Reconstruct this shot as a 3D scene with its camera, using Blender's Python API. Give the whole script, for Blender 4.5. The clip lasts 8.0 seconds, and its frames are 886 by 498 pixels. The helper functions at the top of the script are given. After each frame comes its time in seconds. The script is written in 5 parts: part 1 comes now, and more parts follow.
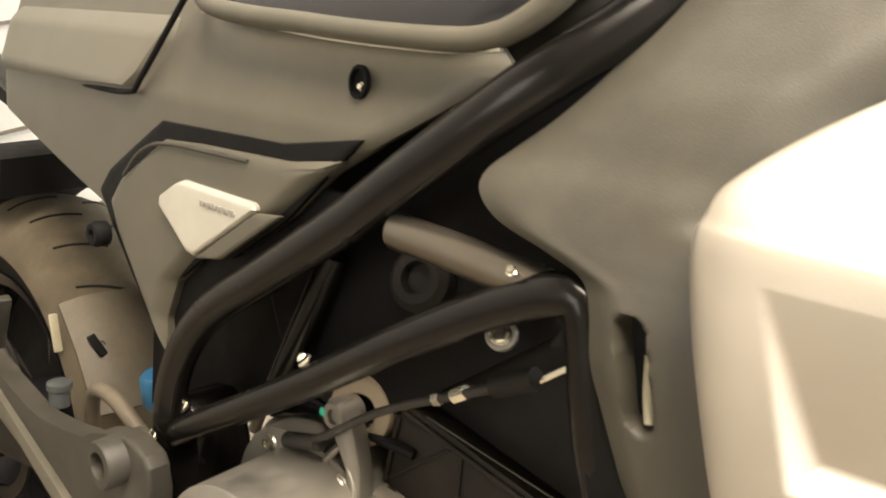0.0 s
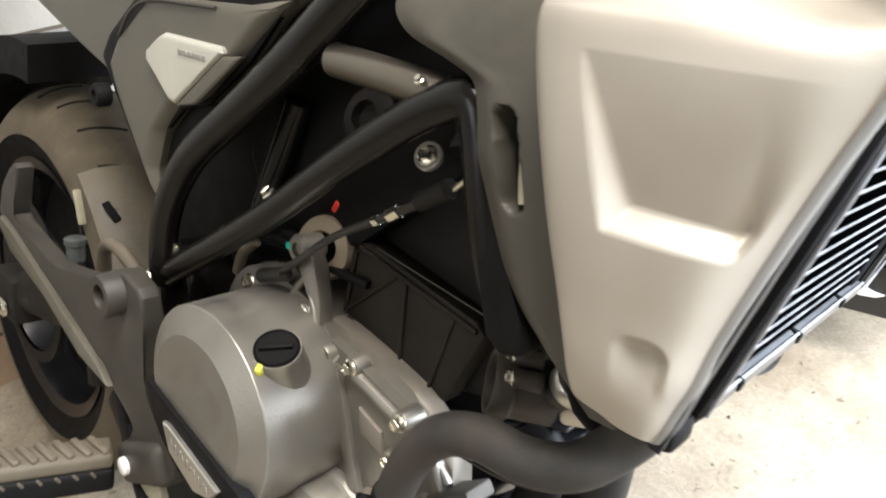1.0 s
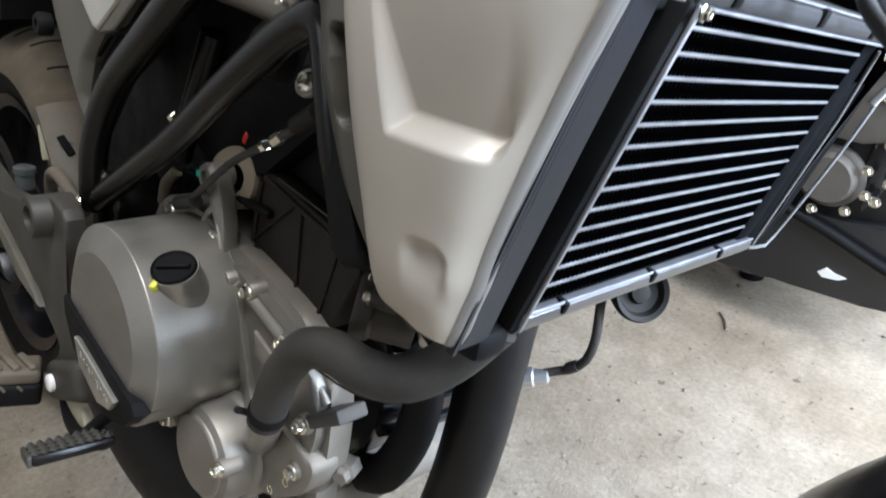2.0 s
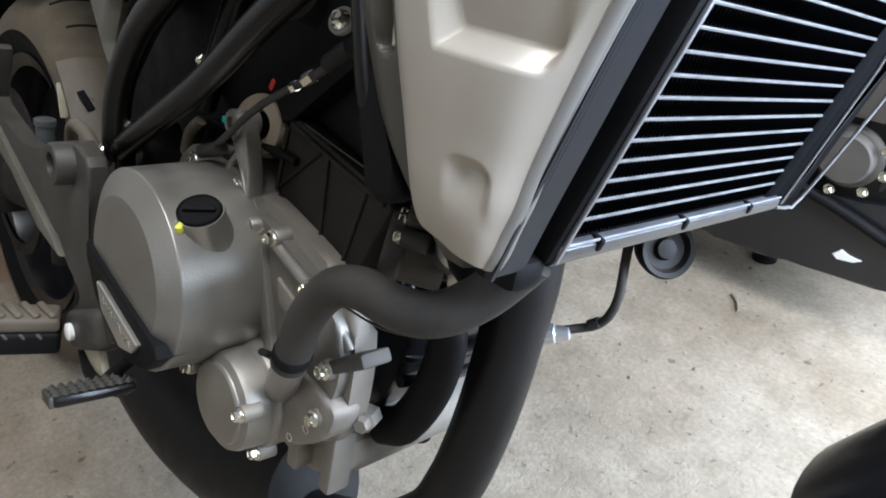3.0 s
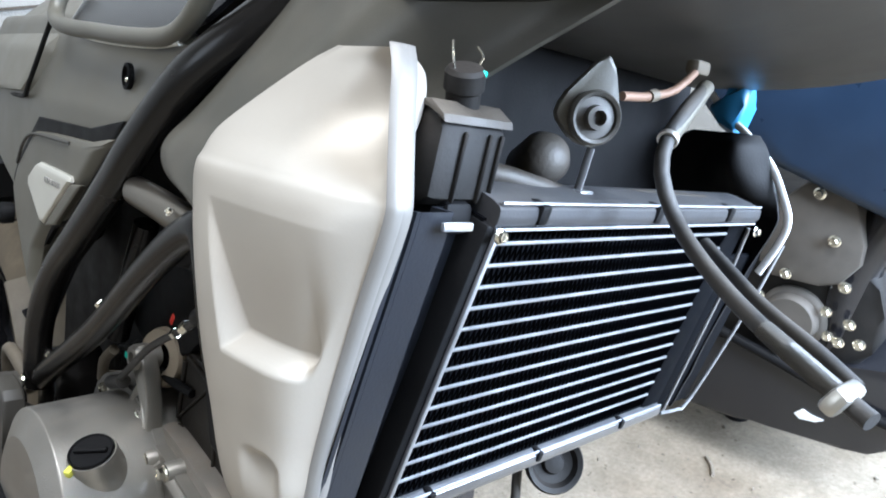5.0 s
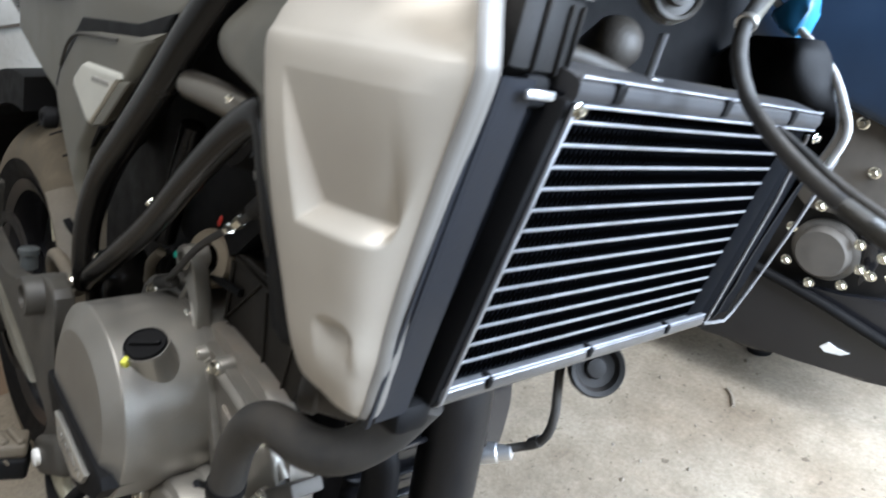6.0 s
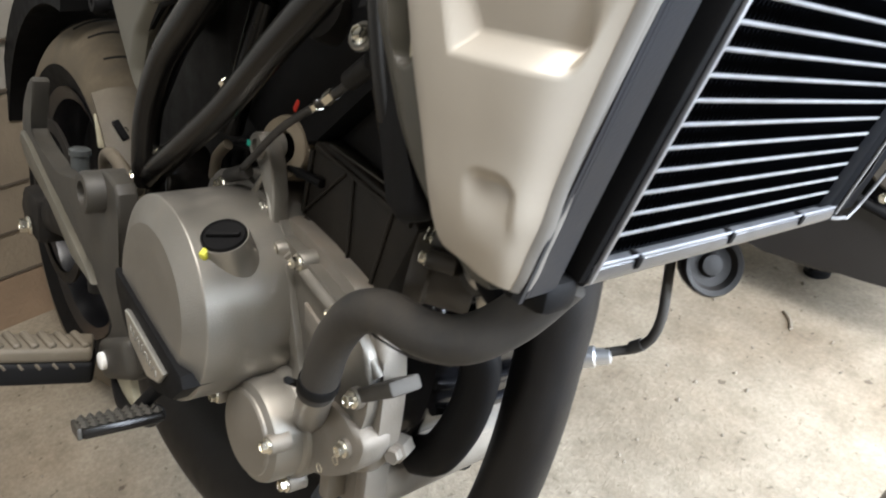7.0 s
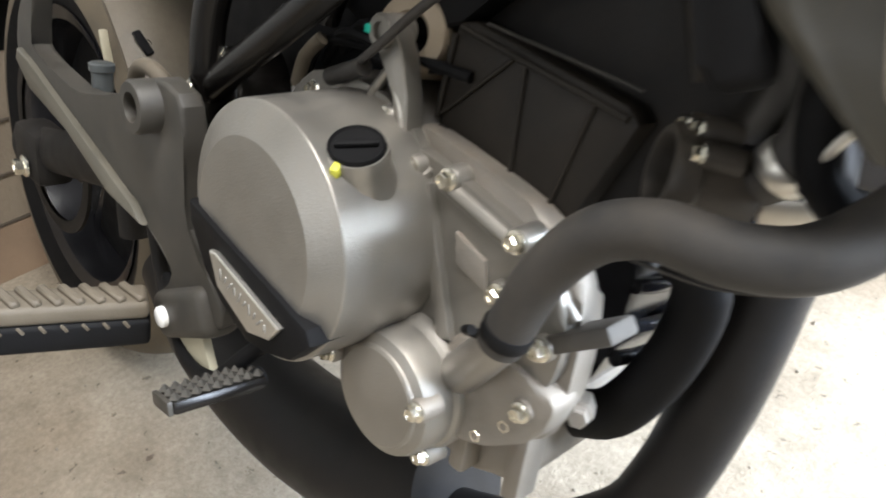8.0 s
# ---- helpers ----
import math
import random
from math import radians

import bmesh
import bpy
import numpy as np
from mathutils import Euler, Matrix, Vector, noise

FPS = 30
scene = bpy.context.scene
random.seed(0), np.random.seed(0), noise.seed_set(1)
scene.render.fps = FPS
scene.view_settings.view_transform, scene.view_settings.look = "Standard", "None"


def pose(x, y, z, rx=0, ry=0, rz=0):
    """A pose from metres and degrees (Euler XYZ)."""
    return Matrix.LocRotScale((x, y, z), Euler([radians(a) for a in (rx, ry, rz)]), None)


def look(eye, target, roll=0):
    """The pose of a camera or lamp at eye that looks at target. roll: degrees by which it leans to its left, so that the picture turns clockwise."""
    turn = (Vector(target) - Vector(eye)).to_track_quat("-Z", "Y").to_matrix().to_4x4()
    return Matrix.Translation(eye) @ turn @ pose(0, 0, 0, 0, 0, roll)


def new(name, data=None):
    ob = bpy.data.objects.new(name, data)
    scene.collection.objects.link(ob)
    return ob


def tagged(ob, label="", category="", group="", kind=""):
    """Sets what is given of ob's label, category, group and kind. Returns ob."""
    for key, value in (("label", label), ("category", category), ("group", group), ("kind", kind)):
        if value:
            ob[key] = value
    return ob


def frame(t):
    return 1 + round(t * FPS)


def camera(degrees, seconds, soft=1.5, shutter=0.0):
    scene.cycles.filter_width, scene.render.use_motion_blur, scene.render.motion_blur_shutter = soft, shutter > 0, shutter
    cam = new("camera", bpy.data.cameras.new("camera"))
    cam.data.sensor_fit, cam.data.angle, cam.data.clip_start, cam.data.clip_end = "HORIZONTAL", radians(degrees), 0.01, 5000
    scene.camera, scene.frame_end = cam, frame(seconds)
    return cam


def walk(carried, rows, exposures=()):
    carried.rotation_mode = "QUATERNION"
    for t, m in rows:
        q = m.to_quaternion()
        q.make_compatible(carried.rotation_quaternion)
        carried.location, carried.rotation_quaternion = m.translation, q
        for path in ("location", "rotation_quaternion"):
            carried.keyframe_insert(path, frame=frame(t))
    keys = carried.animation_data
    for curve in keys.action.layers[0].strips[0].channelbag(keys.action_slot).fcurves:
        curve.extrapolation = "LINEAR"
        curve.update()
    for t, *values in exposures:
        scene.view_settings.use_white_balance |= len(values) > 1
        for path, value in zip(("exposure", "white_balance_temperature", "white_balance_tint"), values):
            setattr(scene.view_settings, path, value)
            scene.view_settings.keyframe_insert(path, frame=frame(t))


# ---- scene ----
cam = camera(64.1, 8.0, soft=1.8, shutter=0.4)
PATH = [
    (0, (0.002, 0.056, 0.816), (-1.173, 1.418, -0.058), -3.6),
    (0.5, (0.038, 0.062, 0.801), (-1.149, 1.368, -0.139), -5.4),
    (1, (0.08, 0.049, 0.78), (-1.144, 1.256, -0.243), -4.4),
    (1.5, (0.129, 0.073, 0.781), (-1.102, 1.257, -0.26), -3.1),
    (2, (0.151, 0.083, 0.761), (-1.085, 1.232, -0.312), -2.1),
    (2.2, (0.149, 0.081, 0.749), (-1.087, 1.224, -0.329), -1.8),
    (3.3, (0.151, 0.063, 0.74), (-1.079, 1.189, -0.364), -0.7),
    (3.5, (0.155, 0.07, 0.742), (-1.08, 1.212, -0.339), -0.2),
    (4, (0.174, 0.103, 0.765), (-1.153, 1.357, -0.052), -2.2),
    (4.5, (0.193, 0.121, 0.784), (-1.167, 1.389, 0.046), -2.9),
    (4.7, (0.201, 0.127, 0.791), (-1.174, 1.393, 0.08), -3.7),
    (5.8, (0.2, 0.129, 0.779), (-1.164, 1.302, -0.094), -5.2),
    (6, (0.193, 0.105, 0.77), (-1.167, 1.274, -0.116), -3.5),
    (6.5, (0.177, 0.087, 0.756), (-1.183, 1.202, -0.197), -3.0),
    (7, (0.143, 0.08, 0.73), (-1.19, 1.144, -0.315), -4.2),
    (7.5, (0.099, 0.059, 0.709), (-1.186, 1.11, -0.407), -4.3),
    (8, (0.013, 0.042, 0.673), (-1.195, 1.121, -0.501), -4.3),
]

EXPO = [(0.0, 0.15, 7100, 11), (0.5, 0.05, 6250, 10), (1.0, -0.2, 6050, 10), (1.6, -0.6, 5650, 10), (2.2, -0.95, 5450, 10), (3.5, -0.8, 5400, 10), (4.0, -0.38, 5300, 9), (4.7, -0.3, 5250, 9),
        (5.8, -0.75, 5400, 9), (6.5, -0.7, 5750, 10), (7.0, -0.6, 5950, 10), (7.5, -0.35, 5850, 10), (8.0, -0.1, 5750, 10)]
walk(cam, [(t, look(eye, target, roll)) for t, eye, target, roll in PATH], EXPO)

# ---------------------------------------------------------------- light
world = bpy.data.worlds.new("sky")
scene.world = world
world.use_nodes = True
wn, wl = world.node_tree.nodes, world.node_tree.links
sky = wn.new("ShaderNodeTexSky")
sky.sky_type = "NISHITA"
sky.sun_disc = False
sky.sun_elevation, sky.sun_rotation = radians(51), radians(326)
wl.new(sky.outputs[0], wn["Background"].inputs[0])
wn["Background"].inputs[1].default_value = 0.12

sun = new("sun", bpy.data.lights.new("sun", "SUN"))
sun.data.energy, sun.data.angle, sun.data.color = 3.0, radians(0.5), (1.0, 0.95, 0.86)
sun.matrix_world = look((-4.0, 6.0, 8.9), (0, 0, 0))


def area_lamp(name, eye, target, sx, sy, power, colour):
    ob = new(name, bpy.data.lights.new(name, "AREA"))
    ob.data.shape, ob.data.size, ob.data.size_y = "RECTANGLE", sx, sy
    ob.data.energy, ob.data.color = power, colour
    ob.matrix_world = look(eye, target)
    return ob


area_lamp("door_daylight", (1.15, 1.15, 1.05), (0.1, 0.95, 0.0), 1.6, 1.2, 400.0, (0.93, 0.97, 1.0))
# Fill lamp added behind the camera for the near side of the bike.
area_lamp("side_fill", (-0.5, -2.4, 1.6), (-0.2, 0.3, 0.6), 1.0, 1.2, 20.0, (1.0, 0.94, 0.84))
# Unseen overhead lamp, added to brighten the upward faces of the bike.
area_lamp("roof_fill", (0.45, 0.1, 2.55), (0.4, 0.12, 0.0), 0.9, 0.9, 118.0, (1.0, 0.91, 0.79))


# ---------------------------------------------------------------- materials
def mat(name, base, rough=0.5, metal=0.0, var=0.12, scale=40.0, bump=0.1, bscale=400.0, dust=0.0,
        dustcol=(0.32, 0.27, 0.2), spec=0.5, depth=0.0006):
    m = bpy.data.materials.new(name)
    m.use_nodes = True
    nt = m.node_tree
    n, l = nt.nodes, nt.links
    b = n["Principled BSDF"]
    tc = n.new("ShaderNodeTexCoord")
    n1 = n.new("ShaderNodeTexNoise")
    n1.inputs["Scale"].default_value, n1.inputs["Detail"].default_value = scale, 6
    l.new(tc.outputs["Object"], n1.inputs["Vector"])
    mix = n.new("ShaderNodeMix")
    mix.data_type = "RGBA"
    lo = tuple(max(0.0, c * (1 - var)) for c in base)
    hi = tuple(min(1.0, c * (1 + var)) for c in base)
    mix.inputs[6].default_value, mix.inputs[7].default_value = (*lo, 1), (*hi, 1)
    ramp = n.new("ShaderNodeMapRange")
    ramp.inputs[1].default_value, ramp.inputs[2].default_value = 0.3, 0.7
    l.new(n1.outputs[0], ramp.inputs[0])
    l.new(ramp.outputs[0], mix.inputs[0])
    col = mix.outputs[2]
    rr = n.new("ShaderNodeMapRange")
    rr.inputs[1].default_value, rr.inputs[2].default_value = 0.3, 0.7
    rr.inputs[3].default_value, rr.inputs[4].default_value = rough * 0.88, min(1.0, rough * 1.14)
    l.new(n1.outputs[0], rr.inputs[0])
    rough_out = rr.outputs[0]
    if dust > 0:
        n3 = n.new("ShaderNodeTexNoise")
        n3.inputs["Scale"].default_value, n3.inputs["Detail"].default_value = 23.0, 8
        n3.inputs["Roughness"].default_value = 0.7
        l.new(tc.outputs["Object"], n3.inputs["Vector"])
        geo = n.new("ShaderNodeNewGeometry")
        sep = n.new("ShaderNodeSeparateXYZ")
        l.new(geo.outputs["Normal"], sep.inputs[0])
        up = n.new("ShaderNodeMapRange")
        up.inputs[1].default_value, up.inputs[2].default_value = -0.3, 1.0
        up.inputs[3].default_value, up.inputs[4].default_value = 0.25, 1.0
        l.new(sep.outputs[2], up.inputs[0])
        nr = n.new("ShaderNodeMapRange")
        nr.inputs[1].default_value, nr.inputs[2].default_value = 0.35, 0.7
        nr.inputs[4].default_value = dust
        l.new(n3.outputs[0], nr.inputs[0])
        mul = n.new("ShaderNodeMath")
        mul.operation = "MULTIPLY"
        l.new(up.outputs[0], mul.inputs[0])
        l.new(nr.outputs[0], mul.inputs[1])
        md = n.new("ShaderNodeMix")
        md.data_type = "RGBA"
        l.new(mul.outputs[0], md.inputs[0])
        l.new(col, md.inputs[6])
        md.inputs[7].default_value = (*dustcol, 1)
        col = md.outputs[2]
        mm = n.new("ShaderNodeMath")
        mm.operation = "MULTIPLY_ADD"
        l.new(mul.outputs[0], mm.inputs[0])
        mm.inputs[1].default_value = -metal
        mm.inputs[2].default_value = metal
        l.new(mm.outputs[0], b.inputs["Metallic"])
        ra = n.new("ShaderNodeMath")
        ra.operation = "ADD"
        ra.use_clamp = True
        mk = n.new("ShaderNodeMath")
        mk.operation = "MULTIPLY"
        mk.inputs[1].default_value = 0.5
        l.new(mul.outputs[0], mk.inputs[0])
        l.new(mk.outputs[0], ra.inputs[0])
        l.new(rough_out, ra.inputs[1])
        rough_out = ra.outputs[0]
    else:
        b.inputs["Metallic"].default_value = metal
    l.new(col, b.inputs["Base Color"])
    l.new(rough_out, b.inputs["Roughness"])
    b.inputs["Specular IOR Level"].default_value = spec
    if bump > 0:
        n2 = n.new("ShaderNodeTexNoise")
        n2.inputs["Scale"].default_value, n2.inputs["Detail"].default_value = bscale, 3
        l.new(tc.outputs["Object"], n2.inputs["Vector"])
        bp = n.new("ShaderNodeBump")
        bp.inputs["Strength"].default_value, bp.inputs["Distance"].default_value = bump, depth
        l.new(n2.outputs[0], bp.inputs["Height"])
        l.new(bp.outputs[0], b.inputs["Normal"])
    return m


M_SILVER = mat("satin_silver_paint", (0.40, 0.366, 0.315), 0.44, 0.38, 0.04, 30, 0.05, 900, dust=0.12)
M_EDGE = mat("silver_edge_paint", (0.15, 0.140, 0.126), 0.5, 0.2, 0.05, 30, 0.05, 900)
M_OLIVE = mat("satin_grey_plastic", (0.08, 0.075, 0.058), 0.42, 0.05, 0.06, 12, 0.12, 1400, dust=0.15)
M_TANK = mat("dark_satin_cover", (0.05, 0.047, 0.037), 0.45, 0.0, 0.07, 14, 0.15, 1300, dust=0.12)
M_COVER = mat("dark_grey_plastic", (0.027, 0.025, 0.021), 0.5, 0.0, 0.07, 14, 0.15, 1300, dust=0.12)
M_SEAT = mat("grey_vinyl", (0.13, 0.122, 0.098), 0.5, 0.0, 0.06, 20, 0.2, 900)
M_FRAME = mat("black_powder_coat", (0.0055, 0.005, 0.0046), 0.24, 0.0, 0.2, 60, 0.05, 900, dust=0.025, dustcol=(0.1, 0.08, 0.06), spec=0.27)
M_BLACK = mat("black_plastic", (0.0045, 0.0045, 0.005), 0.62, 0.0, 0.2, 50, 0.2, 700, dust=0.015, dustcol=(0.14, 0.12, 0.09), spec=0.14)
M_BOX = mat("dusty_black_plastic", (0.010, 0.0095, 0.009), 0.6, 0.0, 0.25, 40, 0.25, 500, dust=0.12, dustcol=(0.13, 0.1, 0.075), spec=0.2)
M_GLOSS = mat("gloss_black_paint", (0.012, 0.012, 0.014), 0.22, 0.0, 0.1, 40, 0.03, 600)
M_ENGINE = mat("grey_cast_engine_paint", (0.268, 0.257, 0.234), 0.36, 0.8, 0.08, 30, 0.3, 900, dust=0.36, dustcol=(0.27, 0.22, 0.16))
M_CASE = mat("raw_cast_alloy", (0.24, 0.225, 0.20), 0.5, 0.6, 0.14, 40, 0.4, 700, dust=0.7, dustcol=(0.235, 0.18, 0.125))
M_ALLOY = mat("machined_alloy", (0.55, 0.53, 0.48), 0.35, 0.9, 0.08, 60, 0.15, 900, dust=0.15)
M_ZINC = mat("zinc_bolt", (0.75, 0.72, 0.62), 0.24, 1.0, 0.1, 200, 0.1, 900)
M_BRIGHT = mat("bright_alloy_strip", (0.66, 0.67, 0.69), 0.32, 0.85, 0.08, 90, 0.15, 900)
M_TUBE = mat("cooling_tube_alloy", (0.40, 0.41, 0.44), 0.42, 0.85, 0.12, 90, 0.15, 900)
M_STRIP = mat("dull_alloy_edge", (0.2, 0.2, 0.205), 0.45, 0.6, 0.12, 90, 0.15, 900, dust=0.1)
M_RUBBER = mat("rubber_hose", (0.018, 0.017, 0.016), 0.58, 0.0, 0.15, 50, 0.2, 700, dust=0.35, dustcol=(0.14, 0.115, 0.085))
M_TYRE = mat("dusty_tyre_rubber", (0.085, 0.069, 0.046), 0.8, 0.0, 0.2, 40, 0.3, 500, dust=0.9, dustcol=(0.16, 0.129, 0.088))
M_PIPE = mat("matt_black_exhaust", (0.008, 0.0075, 0.0078), 0.5, 0.1, 0.2, 45, 0.25, 800, dust=0.06, dustcol=(0.12, 0.1, 0.08), spec=0.3)
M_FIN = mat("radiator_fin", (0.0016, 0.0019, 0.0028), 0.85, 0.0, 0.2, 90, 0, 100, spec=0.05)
M_HUG = mat("tan_mud_plastic", (0.085, 0.070, 0.049), 0.6, 0.0, 0.1, 24, 0.2, 500, dust=0.25)
M_WHITE = mat("white_paint", (0.8, 0.8, 0.78), 0.45, 0.0, 0.05, 30, 0.05, 500)
M_RED = mat("red_plastic", (0.6, 0.03, 0.015), 0.4, 0.0, 0.1, 30, 0.05, 500)
M_YELLOW = mat("yellow_marker_paint", (0.6, 0.6, 0.06), 0.5, 0.0, 0.1, 30, 0.05, 500)
M_GREEN = mat("green_marker_paint", (0.02, 0.42, 0.3), 0.5, 0.0, 0.1, 30, 0.05, 500)
M_BLUE = mat("light_blue_paint", (0.04, 0.19, 0.38), 0.35, 0.0, 0.08, 30, 0.05, 500)
M_BADGE = mat("brushed_badge", (0.62, 0.6, 0.53), 0.35, 0.6, 0.05, 60, 0.1, 900)
M_GREY = mat("grey_lettering", (0.22, 0.21, 0.19), 0.5, 0.0, 0.05, 60, 0.0, 900)
M_CREAM = mat("cream_rubber_grommet", (0.36, 0.33, 0.24), 0.6, 0.0, 0.1, 60, 0.1, 500)
M_COPPER = mat("heat_stained_wire", (0.17, 0.105, 0.07), 0.5, 0.2, 0.1, 60, 0.1, 500)


# ---------------------------------------------------------------- mesh helpers
def part(name, bm, material, parent=None, label="", sharp=38.0):
    me = bpy.data.meshes.new(name)
    bmesh.ops.recalc_face_normals(bm, faces=bm.faces)
    bm.to_mesh(me)
    bm.free()
    me.materials.append(material)
    for p in me.polygons:
        p.use_smooth = True
    me.set_sharp_from_angle(angle=radians(sharp))
    ob = new(name, me)
    ob.parent = parent
    if label:
        ob["label"] = label
    return ob


def share(name, source, parent, m, label=""):
    """Another object on the same mesh, at the pose m."""
    ob = new(name, source.data)
    ob.parent = parent
    ob.matrix_basis = m
    if label:
        ob["label"] = label
    return ob


def curve_points(pts, step=0.004):
    """A smooth line through pts."""
    P = [Vector(p) for p in pts]
    out = []
    for i in range(len(P) - 1):
        a, b = P[i], P[i + 1]
        p0 = P[i - 1] if i else a * 2 - b
        p3 = P[i + 2] if i + 2 < len(P) else b * 2 - a
        n = max(2, int((b - a).length / step))
        for k in range(n):
            t = k / n
            out.append(0.5 * ((2 * a) + (b - p0) * t + (2 * p0 - 5 * a + 4 * b - p3) * t * t + (3 * a - p0 - 3 * b + p3) * t ** 3))
    out.append(P[-1])
    return out


def tube(pts, r, seg=16, step=0.006, flat=1.0, smooth=True, r_end=None, side=(0, 1, 0)):
    """A round or oval bar along a line. flat: thickness towards side against the other way."""
    line = curve_points(pts, step) if smooth else [Vector(p) for p in pts]
    bm = bmesh.new()
    rings = []
    ref = Vector(side)
    for i, p in enumerate(line):
        d = (line[min(i + 1, len(line) - 1)] - line[max(i - 1, 0)]).normalized()
        u = (ref - d * ref.dot(d))
        u = u.normalized() if u.length > 1e-3 else d.orthogonal().normalized()
        v = d.cross(u)
        ref = u if abs(Vector(side).dot(d)) > 0.9 else ref
        f = i / max(1, len(line) - 1)
        rr = r if r_end is None else r + (r_end - r) * f
        rings.append([bm.verts.new(p + u * (math.cos(2 * math.pi * k / seg) * rr * flat) + v * (math.sin(2 * math.pi * k / seg) * rr)) for k in range(seg)])
    for a, b in zip(rings, rings[1:]):
        for k in range(seg):
            bm.faces.new((a[k], a[(k + 1) % seg], b[(k + 1) % seg], b[k]))
    bm.faces.new(rings[0])
    bm.faces.new(rings[-1])
    return bm


def lathe(profile, m, seg=32, cap_ends=True):
    """A turned piece: (radius, height) rows about the local z of pose m."""
    bm = bmesh.new()
    rings = []
    for r, h in profile:
        if r < 1e-6:
            rings.append([bm.verts.new(m @ Vector((0, 0, h)))])
        else:
            rings.append([bm.verts.new(m @ Vector((r * math.cos(2 * math.pi * k / seg), r * math.sin(2 * math.pi * k / seg), h))) for k in range(seg)])
    for a, b in zip(rings, rings[1:]):
        for k in range(seg):
            j = (k + 1) % seg
            if len(a) == 1 and len(b) > 1:
                bm.faces.new((a[0], b[k], b[j]))
            elif len(b) == 1 and len(a) > 1:
                bm.faces.new((a[k], b[0], a[j]))
            elif len(a) > 1:
                bm.faces.new((a[k], a[j], b[j], b[k]))
    for ring in (rings[0], rings[-1]) if cap_ends else ():
        if len(ring) > 1:
            bm.faces.new(ring)
    return bm


def aim(p, d, roll=0.0):
    """A pose at p whose z points along d."""
    return Matrix.Translation(p) @ Vector(d).to_track_quat("Z", "Y").to_matrix().to_4x4() @ pose(0, 0, 0, 0, 0, roll)


OUT = (0, -1, 0)


def prism(poly, y0, y1, bevel=0.002, seg=2, tilt=None):
    """A plate with the outline poly (x, z) between y0 and y1; tilt(x, z) shifts y."""
    bm = bmesh.new()
    a = [bm.verts.new((x, y0, z)) for x, z in poly]
    b = [bm.verts.new((x, y1, z)) for x, z in poly]
    n = len(poly)
    fa, fb = bm.faces.new(a), bm.faces.new(b[::-1])
    for i in range(n):
        bm.faces.new((a[i], b[i], b[(i + 1) % n], a[(i + 1) % n]))
    if bevel:
        bmesh.ops.bevel(bm, geom=list(fa.edges) + list(fb.edges), offset=bevel, segments=seg, profile=0.5, affect="EDGES")
    if tilt:
        for v in bm.verts:
            v.co.y += tilt(v.co.x, v.co.z)
    return bm


def smooth_poly(poly, rounds=2):
    """Rounds off the corners of an outline."""
    for _ in range(rounds):
        out = []
        for i, p in enumerate(poly):
            q = poly[(i + 1) % len(poly)]
            out += [(0.8 * p[0] + 0.2 * q[0], 0.8 * p[1] + 0.2 * q[1]), (0.2 * p[0] + 0.8 * q[0], 0.2 * p[1] + 0.8 * q[1])]
        poly = out
    return poly


def block(c, size, bevel=0.002, seg=2, m=None):
    bm = bmesh.new()
    bmesh.ops.create_cube(bm, size=1.0)
    bmesh.ops.scale(bm, vec=size, verts=bm.verts)
    if bevel:
        bmesh.ops.bevel(bm, geom=list(bm.edges), offset=bevel, segments=seg, profile=0.5, affect="EDGES")
    bmesh.ops.transform(bm, matrix=(m if m else Matrix.Translation(c)), verts=bm.verts)
    return bm


def cr(a, b, c, d, t):
    return 0.5 * (2 * b + (c - a) * t + (2 * a - 5 * b + 4 * c - d) * t * t + (3 * b - a - 3 * c + d) * t ** 3)


def refine(rows, n):
    """Points between the rows of a grid, on smooth lines."""
    rows = [[Vector(p) for p in r] for r in rows]
    out = []
    for i in range(len(rows) - 1):
        a, b = rows[i], rows[i + 1]
        z0 = rows[i - 1] if i else [p * 2 - q for p, q in zip(a, b)]
        z3 = rows[i + 2] if i + 2 < len(rows) else [q * 2 - p for p, q in zip(a, b)]
        for k in range(n):
            out.append([cr(p0, p1, p2, p3, k / n) for p0, p1, p2, p3 in zip(z0, a, b, z3)])
    out.append(rows[-1])
    return out


def transpose(rows):
    return [list(r) for r in zip(*rows)]


def sheet(rows, thick=0.002, warp=None):
    """A shell through a grid of points, thickened to its inner side (+y)."""
    bm = bmesh.new()
    if warp:
        rows = [[warp(p) for p in r] for r in rows]
    front = [[bm.verts.new(p) for p in r] for r in rows]
    back = [[bm.verts.new(Vector(p) + Vector((0, thick, 0))) for p in r] for r in rows]
    nr, nc = len(rows), len(rows[0])
    for g in (front, back):
        for i in range(nr - 1):
            for j in range(nc - 1):
                bm.faces.new((g[i][j], g[i][j + 1], g[i + 1][j + 1], g[i + 1][j]))
    rim = [(0, j) for j in range(nc)] + [(i, nc - 1) for i in range(1, nr)] + [(nr - 1, j) for j in range(nc - 2, -1, -1)] + [(i, 0) for i in range(nr - 2, 0, -1)]
    for (i, j), (k, l) in zip(rim, rim[1:] + rim[:1]):
        bm.faces.new((front[i][j], front[k][l], back[k][l], back[i][j]))
    return bm


def spans(poly, z):
    xs = []
    for (x0, z0), (x1, z1) in zip(poly, poly[1:] + poly[:1]):
        if (z0 - z) * (z1 - z) <= 0 and z0 != z1:
            xs.append(x0 + (x1 - x0) * (z - z0) / (z1 - z0))
    return min(xs), max(xs)


